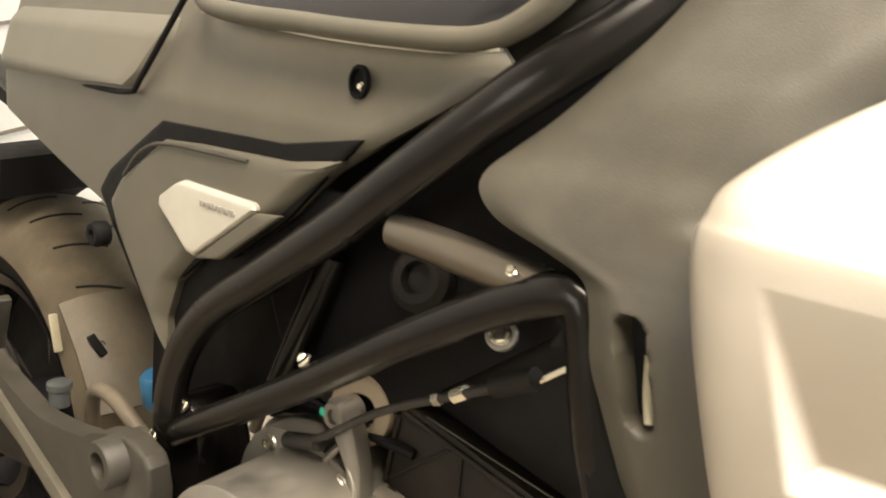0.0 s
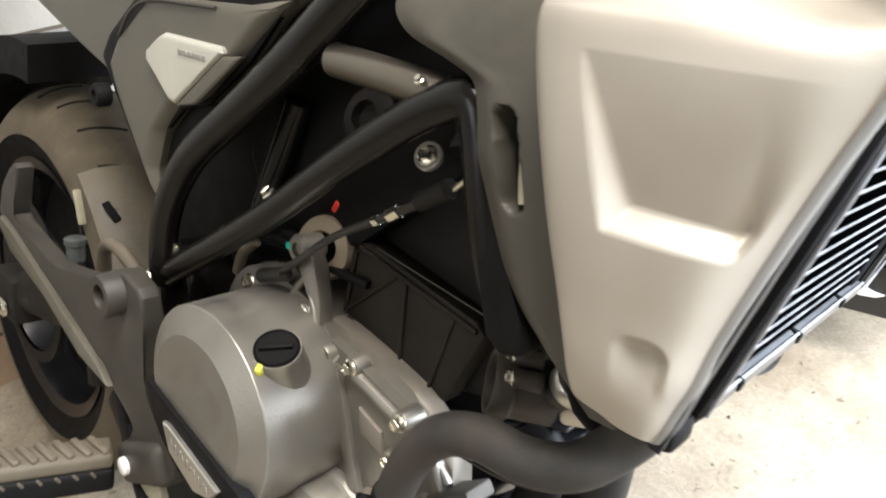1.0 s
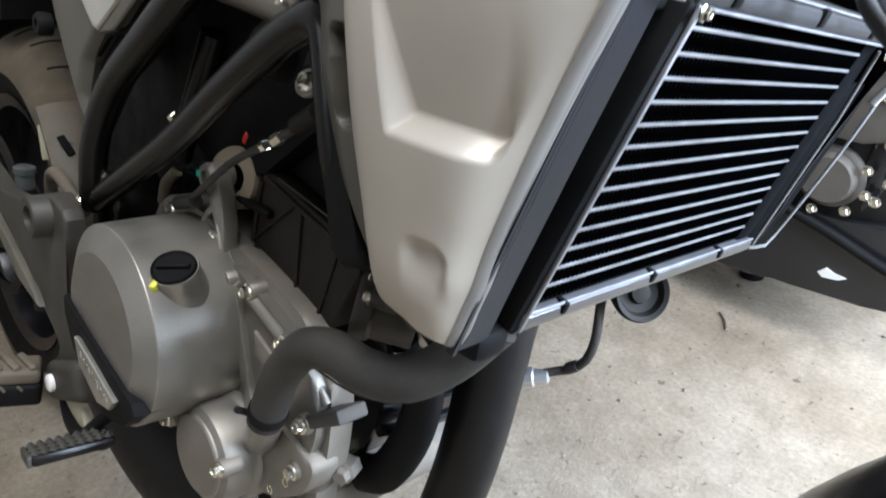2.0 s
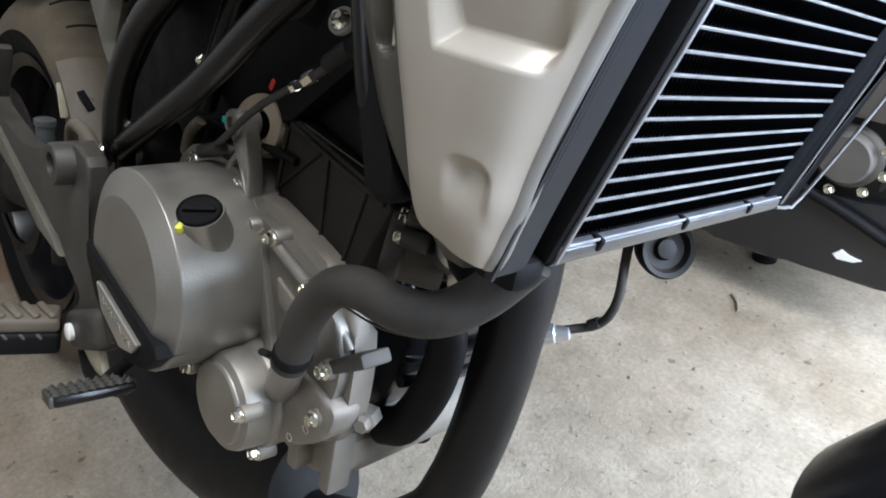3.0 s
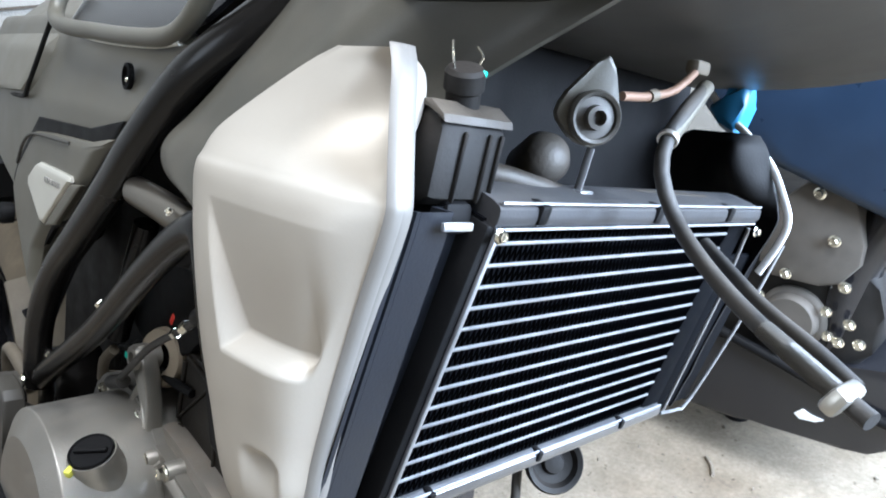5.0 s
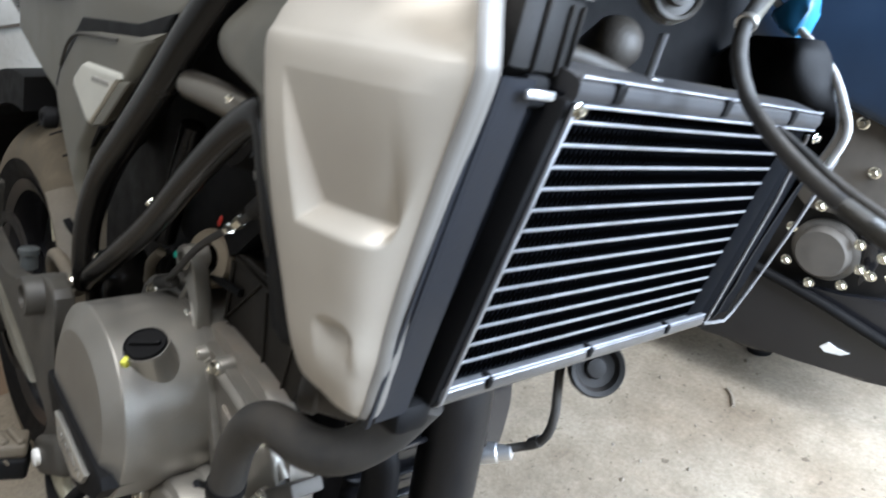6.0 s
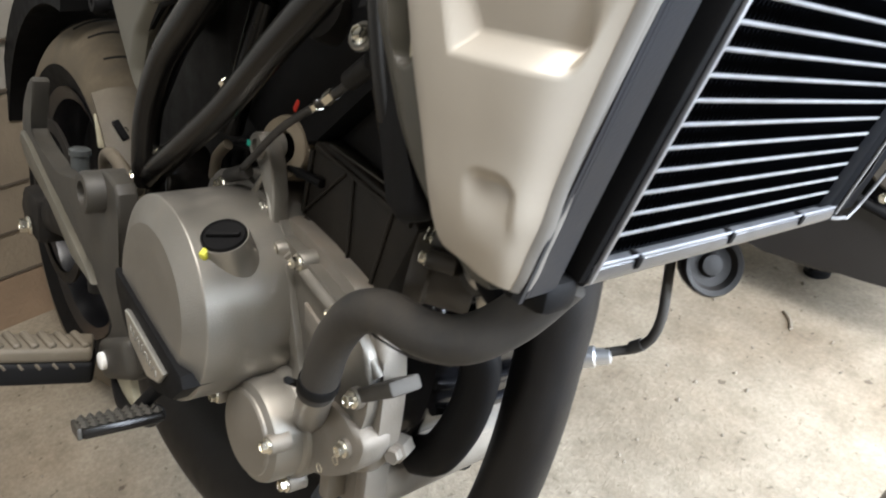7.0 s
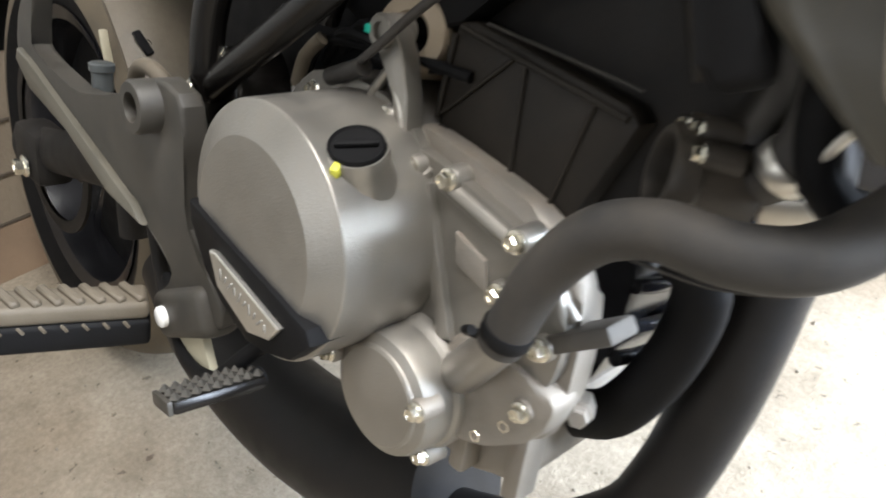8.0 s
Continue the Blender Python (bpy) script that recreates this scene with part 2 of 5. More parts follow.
def zpanel(poly, depth, thick=0.004, nz=40, nx=40, roll=0.004, width=0.012):
    """A curved panel with the outline poly (x, z), at y = depth(x, z), its rim rolled inwards."""
    zs = [p[1] for p in poly]
    z0, z1 = min(zs), max(zs)
    rows = []
    for i in range(nz + 1):
        z = z0 + (z1 - z0) * (0.002 + 0.996 * i / nz)
        a, b = spans(poly, z)
        row = []
        for j in range(nx + 1):
            x = a + (b - a) * j / nx
            edge = min(x - a, b - x, (z - z0) * 1.0, (z1 - z) * 1.0)
            e = max(0.0, 1 - edge / width)
            row.append(Vector((x, depth(x, z) + roll * e * e, z)))
        rows.append(row)
    return sheet(rows, thick)


def step01(x):
    x = max(0.0, min(1.0, x))
    return x * x * (3 - 2 * x)


BOLTS = {}


def bolt_mesh(r):
    """A flanged hexagon bolt head, z outwards."""
    key = round(r, 4)
    if key not in BOLTS:
        bm = lathe([(r * 1.35, 0), (r * 1.35, r * 0.22), (r * 1.05, r * 0.4)], Matrix(), 18)
        hexa = lathe([(r * 0.98, r * 0.3), (r * 0.98, r * 1.15), (r * 0.86, r * 1.3), (r * 0.62, r * 1.3), (r * 0.55, r * 1.1)], Matrix(), 6)
        me = bpy.data.meshes.new("tmp")
        hexa.to_mesh(me)
        hexa.free()
        bm.from_mesh(me)
        bpy.data.meshes.remove(me)
        me = bpy.data.meshes.new("bolt")
        bmesh.ops.recalc_face_normals(bm, faces=bm.faces)
        bm.to_mesh(me)
        bm.free()
        me.materials.append(M_ZINC)
        for p in me.polygons:
            p.use_smooth = True
        me.set_sharp_from_angle(angle=radians(30))
        BOLTS[key] = me
    return BOLTS[key]


def bolt(p, parent, r=0.0042, d=OUT, roll=0.0):
    ob = new("bolt", bolt_mesh(r))
    ob.parent = parent
    ob.matrix_basis = aim(p, d, roll)
    return ob


def wheel(name, c, R, w, parent, dustmat, label):
    prof = []
    for k in range(25):
        a = math.pi * k / 24
        prof.append((R - w * 0.42 + w * 0.42 * math.sin(a), -w / 2 * math.cos(a)))
    prof = [(R * 0.66, -w * 0.42)] + prof + [(R * 0.66, w * 0.42)]
    hub = new(name)
    hub.parent = parent
    hub["label"] = label
    m = aim(c, OUT)
    part("tyre", lathe(prof[:2], m, 96, False), M_BLACK, hub, "black tyre sidewall", 60)
    part("tread", lathe(prof[1:26], m, 96, False), dustmat, hub, "dusty tyre tread", 60)
    part("tyre", lathe(prof[25:], m, 96, False), M_BLACK, hub, "black tyre sidewall", 60)
    part("rim", lathe([(R * 0.66, -w * 0.44), (R * 0.64, -w * 0.3), (R * 0.58, -w * 0.1), (R * 0.58, w * 0.1), (R * 0.64, w * 0.3), (R * 0.66, w * 0.44), (R * 0.6, w * 0.4), (R * 0.56, 0.0), (R * 0.6, -w * 0.4)], m, 72), M_GLOSS, hub)
    for k in range(5):
        a = 2 * math.pi * k / 5 + 0.3
        part("spoke", tube([m @ Vector((0.03 * math.cos(a), 0.03 * math.sin(a), 0)), m @ Vector((R * 0.6 * math.cos(a + 0.1), R * 0.6 * math.sin(a + 0.1), 0))], 0.013, 12, flat=1.4), M_GLOSS, hub)
    # Black disc added to stand for the dark shade inside the wheel.
    part("wheel_shade_disc", lathe([(0.02, -0.02), (R * 0.6, -0.012), (R * 0.6, 0.012), (0.02, 0.02)], m, 48), M_BLACK, hub)
    part("hub_body", lathe([(0.035, -0.06), (0.04, 0), (0.035, 0.06)], m, 32), M_GLOSS, hub)
    return hub



# ================================================================ the place
def plaster(name, base, scale, rough):
    return mat(name, base, rough, 0.0, 0.18, scale, 0.5, 120, depth=0.004)


M_FLOOR = bpy.data.materials.new("dusty_concrete_floor")
M_FLOOR.use_nodes = True
_n, _l = M_FLOOR.node_tree.nodes, M_FLOOR.node_tree.links
_b = _n["Principled BSDF"]
_tc = _n.new("ShaderNodeTexCoord")


def tex(scale, detail=6, rough=0.6):
    t = _n.new("ShaderNodeTexNoise")
    t.inputs["Scale"].default_value, t.inputs["Detail"].default_value, t.inputs["Roughness"].default_value = scale, detail, rough
    _l.new(_tc.outputs["Object"], t.inputs["Vector"])
    return t


def ramp(src, a, b, ca, cb):
    r = _n.new("ShaderNodeValToRGB")
    r.color_ramp.elements[0].position, r.color_ramp.elements[1].position = a, b
    r.color_ramp.elements[0].color, r.color_ramp.elements[1].color = (*ca, 1), (*cb, 1)
    _l.new(src, r.inputs[0])
    return r


def mixc(kind, f, a, b):
    m = _n.new("ShaderNodeMix")
    m.data_type, m.blend_type = "RGBA", kind
    m.inputs[0].default_value = f
    _l.new(a, m.inputs[6])
    _l.new(b, m.inputs[7])
    return m.outputs[2]


big = ramp(tex(2.2).outputs[0], 0.35, 0.68, (0.205, 0.163, 0.113), (0.345, 0.305, 0.238))
mid = ramp(tex(14, 8, 0.7).outputs[0], 0.3, 0.7, (0.70, 0.68, 0.65), (1.14, 1.14, 1.14))
fine_ = ramp(tex(130, 4).outputs[0], 0.35, 0.7, (0.82, 0.81, 0.8), (1.08, 1.08, 1.08))
spots = ramp(tex(55, 3, 0.6).outputs[0], 0.30, 0.36, (0.4, 0.37, 0.33), (1.0, 1.0, 1.0))
pale = ramp(tex(27, 5, 0.6).outputs[0], 0.66, 0.74, (1.0, 1.0, 1.0), (1.25, 1.24, 1.22))
col = mixc("MULTIPLY", 1.0, big.outputs[0], mid.outputs[0])
col = mixc("MULTIPLY", 1.0, col, fine_.outputs[0])
col = mixc("MULTIPLY", 0.8, col, spots.outputs[0])
col = mixc("MULTIPLY", 0.8, col, pale.outputs[0])
_l.new(col, _b.inputs["Base Color"])
_b.inputs["Roughness"].default_value = 0.85
_h = mixc("ADD", 0.5, tex(60, 8, 0.7).outputs[0], tex(220, 4).outputs[0])
_bp = _n.new("ShaderNodeBump")
_bp.inputs["Strength"].default_value, _bp.inputs["Distance"].default_value = 0.55, 0.006
_l.new(_h, _bp.inputs["Height"])
_l.new(_bp.outputs[0], _b.inputs["Normal"])

M_WALL = plaster("pale_painted_block", (0.27, 0.255, 0.225), 6, 0.85)
M_PLINTH = plaster("brown_plinth", (0.23, 0.165, 0.11), 9, 0.8)
M_DADO = plaster("tan_wall_paint", (0.2, 0.165, 0.12), 9, 0.85)
M_JOINT = plaster("dark_mortar", (0.07, 0.055, 0.04), 9, 0.9)
M_CEIL = plaster("old_ceiling_board", (0.30, 0.28, 0.245), 4, 0.9)
M_GROUND = plaster("sunlit_yard_ground", (0.42, 0.39, 0.33), 3, 0.95)
M_PEBBLE = mat("grit", (0.2, 0.17, 0.13), 0.8, 0.0, 0.4, 60, 0.2, 300)


def slab(name, c, size, material, label, kind="structure"):
    return tagged(part(name, block(c, size, 0.0), material, None, label), label, name.split("_")[0], kind=kind)


X0, X1, Y0, Y1, H = -1.158, 1.3, -2.6, 2.2, 2.6
slab("floor", ((X0 + X1) / 2, (Y0 + Y1) / 2, -0.05), (X1 - X0, Y1 - Y0, 0.1), M_FLOOR, "dusty beige concrete garage floor")
slab("ground", (30 + X1, 0, -0.16), (60, 120, 0.1), M_GROUND, "pale yard ground outside the garage")
# Ceiling slabs leave a made-up hole for the overhead fill lamp.
for c, size in (((-0.975, -0.2), (1.85, 5.2)), ((1.225, -0.2), (0.55, 5.2)), ((0.45, -1.6), (1.0, 2.4)), ((0.45, 1.5), (1.0, 1.8))):
    slab("ceiling", (c[0], c[1], H + 0.05), (size[0], size[1], 0.1), M_CEIL, "plain pale ceiling round an added roof opening")
slab("wall_west", (X0 - 0.1, (Y0 + Y1) / 2, H / 2), (0.2, Y1 - Y0 + 0.4, H), M_WALL, "pale painted block wall behind the rear wheel")
slab("wall_north", ((X0 + X1) / 2, Y1 + 0.1, H / 2), (X1 - X0, 0.2, H), M_WALL, "pale painted garage wall")
# unseen south wall, with an opening made up for the side fill lamp
slab("wall_south", ((X0 - 1.0) / 2, Y0 - 0.1, H / 2), (-1.0 - X0, 0.2, H), M_WALL, "pale painted garage wall")
slab("wall_south", (0.65, Y0 - 0.1, H / 2), (1.3, 0.2, H), M_WALL, "pale painted garage wall")
slab("wall_south", (-0.5, Y0 - 0.1, 0.5), (1.0, 0.2, 1.0), M_WALL, "pale painted garage wall")
slab("wall_south", (-0.5, Y0 - 0.1, 2.4), (1.0, 0.2, 0.4), M_WALL, "pale painted garage wall")
# east wall with the open garage door
slab("wall_east", (X1 + 0.1, (1.95 + Y1) / 2, H / 2), (0.2, Y1 - 1.95, H), M_WALL, "pale unseen garage wall narrowing the open door")
# Unseen stretch of wall, added to block part of the door's light.
slab("wall_east", (X1 + 0.1, (Y0 + 0.2) / 2, H / 2), (0.2, 0.2 - Y0, H), M_WALL, "pale unseen garage wall narrowing the open door")
slab("wall_east", (X1 + 0.1, 1.075, 2.48), (0.2, 1.75, 0.24), M_WALL, "lintel over the open garage door")
# courses of the block wall: a brown foot course, tan courses, dark joints between them
slab("baseboard", (X0 + 0.003, (Y0 + Y1) / 2, 0.045), (0.006, Y1 - Y0, 0.09), M_PLINTH, "worn brown foot course of the wall")
slab("trim", (X0 + 0.002, (Y0 + Y1) / 2, 0.245), (0.004, Y1 - Y0, 0.30), M_DADO, "tan painted lower courses of the wall")
for z in (0.094, 0.17, 0.25, 0.40, 0.475, 0.55, 0.625, 0.70, 0.775, 0.85):
    slab("trim", (X0 + 0.003, (Y0 + Y1) / 2, z), (0.008, Y1 - Y0, 0.004), M_JOINT, "dark joint line of the block wall")

# grit lying on the floor
gb = bmesh.new()
rnd = random.Random(4)
for k in range(1100):
    x, y = rnd.uniform(-1.5, 1.2), rnd.uniform(-0.3, 1.7)
    r = 0.0009 + 0.0036 * rnd.random() ** 4
    m = Matrix.Translation((x, y, r * 0.4)) @ pose(0, 0, 0, rnd.uniform(0, 90), rnd.uniform(0, 90), rnd.uniform(0, 360)) @ Matrix.Diagonal((r, r * rnd.uniform(0.5, 1), r * rnd.uniform(0.4, 0.8), 1))
    bmesh.ops.create_icosphere(gb, subdivisions=1, radius=1.0, matrix=m)
tagged(part("grit", gb, M_PEBBLE), "small loose grit on the concrete floor", "grit", kind="stuff")
tw = part("twig", tube([(-0.228, 1.080, 0.003), (-0.211, 1.065, 0.004), (-0.198, 1.043, 0.003)], 0.0028, 8), M_PEBBLE)
tagged(tw, "small dry twig on the concrete floor", "twig")

# ---------------------------------------------------------------- the second motorcycle
M_DULL = mat("dull_brown_grey_casting", (0.09, 0.082, 0.072), 0.6, 0.3, 0.15, 40, 0.3, 500, dust=0.4, dustcol=(0.16, 0.13, 0.1))
bg = tagged(new("motorcycle"), "second black motorcycle parked behind, grey engine cover", "motorcycle")
bg.location = (0.028, 1.075, 0)
part("belly_pan", prism(smooth_poly([(-0.50, 0.15), (-0.33, 0.10), (-0.22, 0.095), (-0.15, 0.125), (-0.04, 0.115), (0.02, 0.16), (0.08, 0.26), (0.02, 0.27), (-0.15, 0.235), (-0.5, 0.24)], 1), 0.0, 0.26, 0.008), M_GLOSS, bg, "gloss black belly pan")
part("pan_mark", prism([(-0.128, 0.152), (-0.118, 0.163), (-0.105, 0.158), (-0.088, 0.157), (-0.098, 0.15), (-0.12, 0.146)], -0.003, 0.002, 0.0005, 1), M_WHITE, bg, "small white mark")
part("pan_fold", tube([(-0.25, -0.004, 0.25), (-0.14, -0.006, 0.225), (-0.02, -0.006, 0.19), (0.05, -0.004, 0.2)], 0.008, 10), M_BLACK, bg)
part("engine_case", prism(smooth_poly([(-0.40, 0.24), (-0.08, 0.22), (-0.03, 0.30), (-0.06, 0.40), (-0.16, 0.46), (-0.36, 0.45)], 2), 0.01, 0.24, 0.01), M_BOX, bg, "dark engine case")
part("engine_cover", lathe([(0.046, -0.02), (0.046, 0.01), (0.042, 0.014), (0.038, 0.015), (0.036, 0.024), (0.033, 0.027), (0, 0.028)], aim((-0.15, 0.015, 0.30), OUT), 44), M_DULL, bg, "round grey engine cover")
for a in (-150, -100, -50, -10, 30, 150):
    bolt((-0.15 + 0.052 * math.cos(radians(a)), -0.004, 0.30 + 0.052 * math.sin(radians(a))), bg, 0.0058)
for x, z in ((-0.075, 0.315), (-0.06, 0.29), (-0.085, 0.285)):
    bolt((x, -0.002, z), bg, 0.006)
part("grey_housing", prism(smooth_poly([(-0.20, 0.36), (-0.10, 0.36), (-0.065, 0.41), (-0.09, 0.50), (-0.14, 0.51), (-0.2, 0.45)], 1), -0.01, 0.06, 0.006), M_DULL, bg, "grey alloy housing")
for x, z in ((-0.13, 0.49), (-0.105, 0.43), (-0.085, 0.37), (-0.16, 0.37)):
    bolt((x, -0.011, z), bg, 0.006)
part("frame_spar", tube([(0.12, 0.06, 0.75), (0.0, 0.04, 0.58), (-0.08, 0.03, 0.40), (-0.10, 0.04, 0.26)], 0.03, 16), M_GLOSS, bg, "black frame spar")
# The blue of the glare on this side is put into both panel colours.
part("fuel_tank", zpanel([(-0.45, 0.72), (-0.1, 0.6), (0.15, 0.66), (0.25, 0.8), (0.2, 0.98), (0.0, 1.04), (-0.35, 0.9)], lambda x, z: 0.0 + 0.15 * (z - 0.6), 0.24, 24, 24, 0.05, 0.08), mat("tank_haze_blue", (0.02, 0.036, 0.075), 0.25, 0.2, 0.1, 20, 0.03, 400), bg, "dark tank and fairing, blue haze put in the colour")
part("fairing", zpanel([(-0.05, 0.47), (0.12, 0.40), (0.34, 0.55), (0.5, 0.85), (0.45, 1.15), (-0.1, 1.18), (-0.32, 0.95), (-0.34, 0.66), (-0.25, 0.54)], lambda x, z: -0.04 + 0.1 * abs(z - 0.6), 0.03, 24, 24, 0.02, 0.04), mat("fairing_haze_blue", (0.02, 0.036, 0.07), 0.3, 0.2, 0.1, 20, 0.03, 400), bg, "dark side fairing, blue haze put in the colour")
wheel("rear_wheel", (-0.82, 0.13, 0.30), 0.30, 0.15, bg, M_TYRE, "rear wheel")
wheel("front_wheel", (0.62, 0.13, 0.30), 0.30, 0.12, bg, M_TYRE, "front wheel")
part("swingarm", tube([(-0.36, 0.06, 0.34), (-0.82, 0.03, 0.30)], 0.025, 14), M_BLACK, bg)
part("fork_leg", tube([(0.62, 0.04, 0.30), (0.40, 0.05, 0.86)], 0.026, 16), M_BLACK, bg)
part("seat", zpanel([(-0.9, 0.78), (-0.4, 0.72), (-0.35, 0.82), (-0.9, 0.9)], lambda x, z: 0.03, 0.2, 12, 12, 0.03, 0.05), M_BLACK, bg, "black seat")
part("side_stand", tube([(-0.30, 0.06, 0.16), (-0.285, 0.11, 0.07), (-0.275, 0.145, 0.012)], 0.009, 12), M_BLACK, bg, "black side stand")
part("stand_foot", lathe([(0.022, 0.0), (0.022, 0.007), (0.016, 0.011), (0, 0.011)], Matrix.Translation((-0.272, 0.152, 0.001)), 24), M_BLACK, bg)

# ================================================================ the motorcycle
bike = tagged(new("motorcycle"), "naked sports motorcycle with silver shrouds parked leaning on its stand", "motorcycle")
bike.matrix_world = pose(0, 0.225, 0, -16, 0, 0)

# ---------------------------------------------------------------- silver radiator shroud
SH = [  # rear edge (x, z), front crease (x, z), and y from rear to front
    ((-0.0205, 0.5700), (0.0035, 0.566), (-0.168, -0.171, -0.172, -0.170, -0.1665)),
    ((-0.0262, 0.5740), (0.0060, 0.5725), (-0.174, -0.176, -0.175, -0.172, -0.1670)),
    ((-0.0290, 0.5830), (0.0085, 0.5825), (-0.178, -0.180, -0.179, -0.175, -0.1676)),
    ((-0.0320, 0.595), (0.0120, 0.594), (-0.180, -0.183, -0.182, -0.178, -0.1685)),
    ((-0.0375, 0.612), (0.0155, 0.611), (-0.181, -0.185, -0.1845, -0.180, -0.1695)),
    ((-0.0475, 0.640), (0.0235, 0.640), (-0.182, -0.188, -0.188, -0.184, -0.1710)),
    ((-0.0575, 0.672), (0.0335, 0.672), (-0.1825, -0.189, -0.189, -0.185, -0.1725)),
    ((-0.0625, 0.694), (0.0410, 0.693), (-0.183, -0.188, -0.188, -0.184, -0.1736)),
    ((-0.0632, 0.7035), (0.0435, 0.7025), (-0.1825, -0.187, -0.186, -0.182, -0.1738)),
    ((-0.0620, 0.7085), (0.0432, 0.7075), (-0.181, -0.184, -0.1825, -0.177, -0.1736)),
    ((-0.0590, 0.718), (0.0405, 0.717), (-0.177, -0.178, -0.174, -0.160, -0.1725)),
    ((-0.0460, 0.732), (0.0355, 0.732), (-0.168, -0.169, -0.164, -0.148, -0.1700)),
    ((-0.0280, 0.746), (0.0305, 0.746), (-0.160, -0.161, -0.157, -0.147, -0.1670)),
    ((-0.0140, 0.753), (0.0250, 0.754), (-0.157, -0.157, -0.156, -0.156, -0.1645)),
]


def lin01(x):
    return max(0.0, min(1.0, x))


def recess(p):
    """The pressed-in field on the outer face and the scoop below it."""
    x, y, z = p
    deep = lin01((0.694 - z) / 0.05)
    left = x - (-0.0240 - 0.34 * (z - 0.643))            # inside the slanted rear edge
    low = z - 0.6405                                      # above the ledge
    right = (0.0190 + 0.36 * (z - 0.643)) - x
    d = 0.0090 * deep * min(lin01(left / (0.001 + 0.0080 * deep)), lin01(low / 0.0080)) * step01(right / (0.0045 + 0.4 * max(0.0, z - 0.650)))
    side = max(-0.0150 + 0.008 - x, x - (0.0060 - 0.008), 0.0)
    inside = 0.008 - math.hypot(side, max(0.0, z - (0.6085 - 0.008)))
    d += 0.0042 * step01(inside / 0.005) * step01((x + 0.016) / 0.013) * step01((z - 0.580) / 0.027)
    return Vector((x, y + d, z))


def shroud(sign, parent):
    rows = []
    for (xr, zr), (xf, zf), ys in SH:
        row = [Vector((xr + 0.004, ys[0] + 0.012, zr - 0.001))]
        for k, f in enumerate((0.0, 0.12, 0.45, 0.8, 1.0)):
            row.append(Vector((xr + (xf - xr) * f, ys[k], zr + (zf - zr) * f)))
        rows.append(row)
    fine = refine(rows, 26)
    fine = transpose(refine(transpose(fine), 26))
    bm = sheet(fine, 0.0025, recess)
    for v in bm.verts:
        v.co.y *= sign
    return part("shroud", bm, M_SILVER, parent, "satin silver plastic radiator shroud with a pressed-in field", 50)


sh = shroud(1, bike)
edge_rows = []
for (xr, zr), (xf, zf), ys in SH:
    y = ys[4]
    edge_rows.append([Vector((xf - 0.001, y - 0.0012, zf)), Vector((xf + 0.0012, y + 0.0002, zf)), Vector((xf + 0.0018, y + 0.0032, zf)), Vector((xf + 0.0005, y + 0.0065, zf))])
part("shroud_edge", sheet(refine(edge_rows, 6), 0.002), M_EDGE, sh, "smooth grey front rim", 60)

lsh = shroud(-1, bike)
lsh.location = (-0.004, -0.026, -0.006)
lsh["label"] = "black inner side of the far radiator shroud"
lsh.data.materials[0] = M_BLACK
rim_l = [(-0.018, 0.142, 0.772), (-0.003, 0.142, 0.758), (0.011, 0.142, 0.748), (0.029, 0.142, 0.732), (0.040, 0.142, 0.715), (0.047, 0.142, 0.699), (0.044, 0.142, 0.683), (0.036, 0.142, 0.664)]
part("shroud_edge", tube(rim_l, 0.0024, 14, 0.004, 0.45), M_WHITE, bike, "pale front rim of the far shroud", 60)

# black liner between the shroud and the radiator
liner = []
for z, x0 in ((0.562, 0.0045), (0.59, 0.0115), (0.62, 0.0195), (0.65, 0.0275), (0.69, 0.0385), (0.703, 0.0415)):
    liner.append([Vector((x0 + 0.001, -0.1655, z)), Vector((x0 - 0.004, -0.1640, z)), Vector((x0 - 0.004, -0.1610, z)), Vector((x0 - 0.001, -0.1600, z)),
                  Vector((x0 - 0.0015, -0.1450, z)), Vector((x0 - 0.012, -0.1435, z)), Vector((x0 - 0.012, -0.129, z))])
part("liner", sheet(refine(liner, 5), 0.002), mat("dark_liner_plastic", (0.010, 0.0115, 0.0155), 0.42, 0.0, 0.1, 30, 0.1, 900, spec=0.3), bike, "black plastic liner beside the radiator")
part("reflector", block((0.0425, -0.1430, 0.6985), (0.002, 0.014, 0.0030), 0.0006), M_BRIGHT, bike, "small bright strip on the liner")

# ---------------------------------------------------------------- radiator
RU, RN = Vector((0.246, 0, 0.969)), Vector((0.969, 0, -0.246))
RM = Matrix.Translation((0.003, 0, 0.567)) @ Matrix(((RN.x, 0, RU.x), (0, 1, 0), (RN.z, 0, RU.z))).to_4x4()   # local x ahead, y across, z up
rad = new("radiator")
rad.parent = bike
rad.matrix_basis = RM
rad["label"] = "black radiator with bright horizontal tubes"
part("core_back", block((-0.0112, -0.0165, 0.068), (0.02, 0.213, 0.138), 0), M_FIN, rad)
for i in range(13):
    z = 0.0143 + 0.00935 * i
    y0, y1 = -0.1215 + 0.068 * (z - 0.0143), 0.0895
    part("cooling_tube", block((-0.0092, (y0 + y1) / 2, z), (0.018, y1 - y0, 0.0014), 0.0004), M_TUBE, rad, "bright flat cooling tube")
fb = bmesh.new()
for i in range(14):
    z0 = 0.0143 + 0.00935 * (i - 1) + 0.0012
    z1 = z0 + 0.00700
    prev = None
    for k in range(131):
        y = -0.121 + 0.210 * k / 130
        z = z0 if k % 2 else z1
        cur = (fb.verts.new((-0.0003, y, z)), fb.verts.new((-0.0014, y, z)))
        if prev:
            fb.faces.new((prev[0], cur[0], cur[1], prev[1]))
        prev = cur
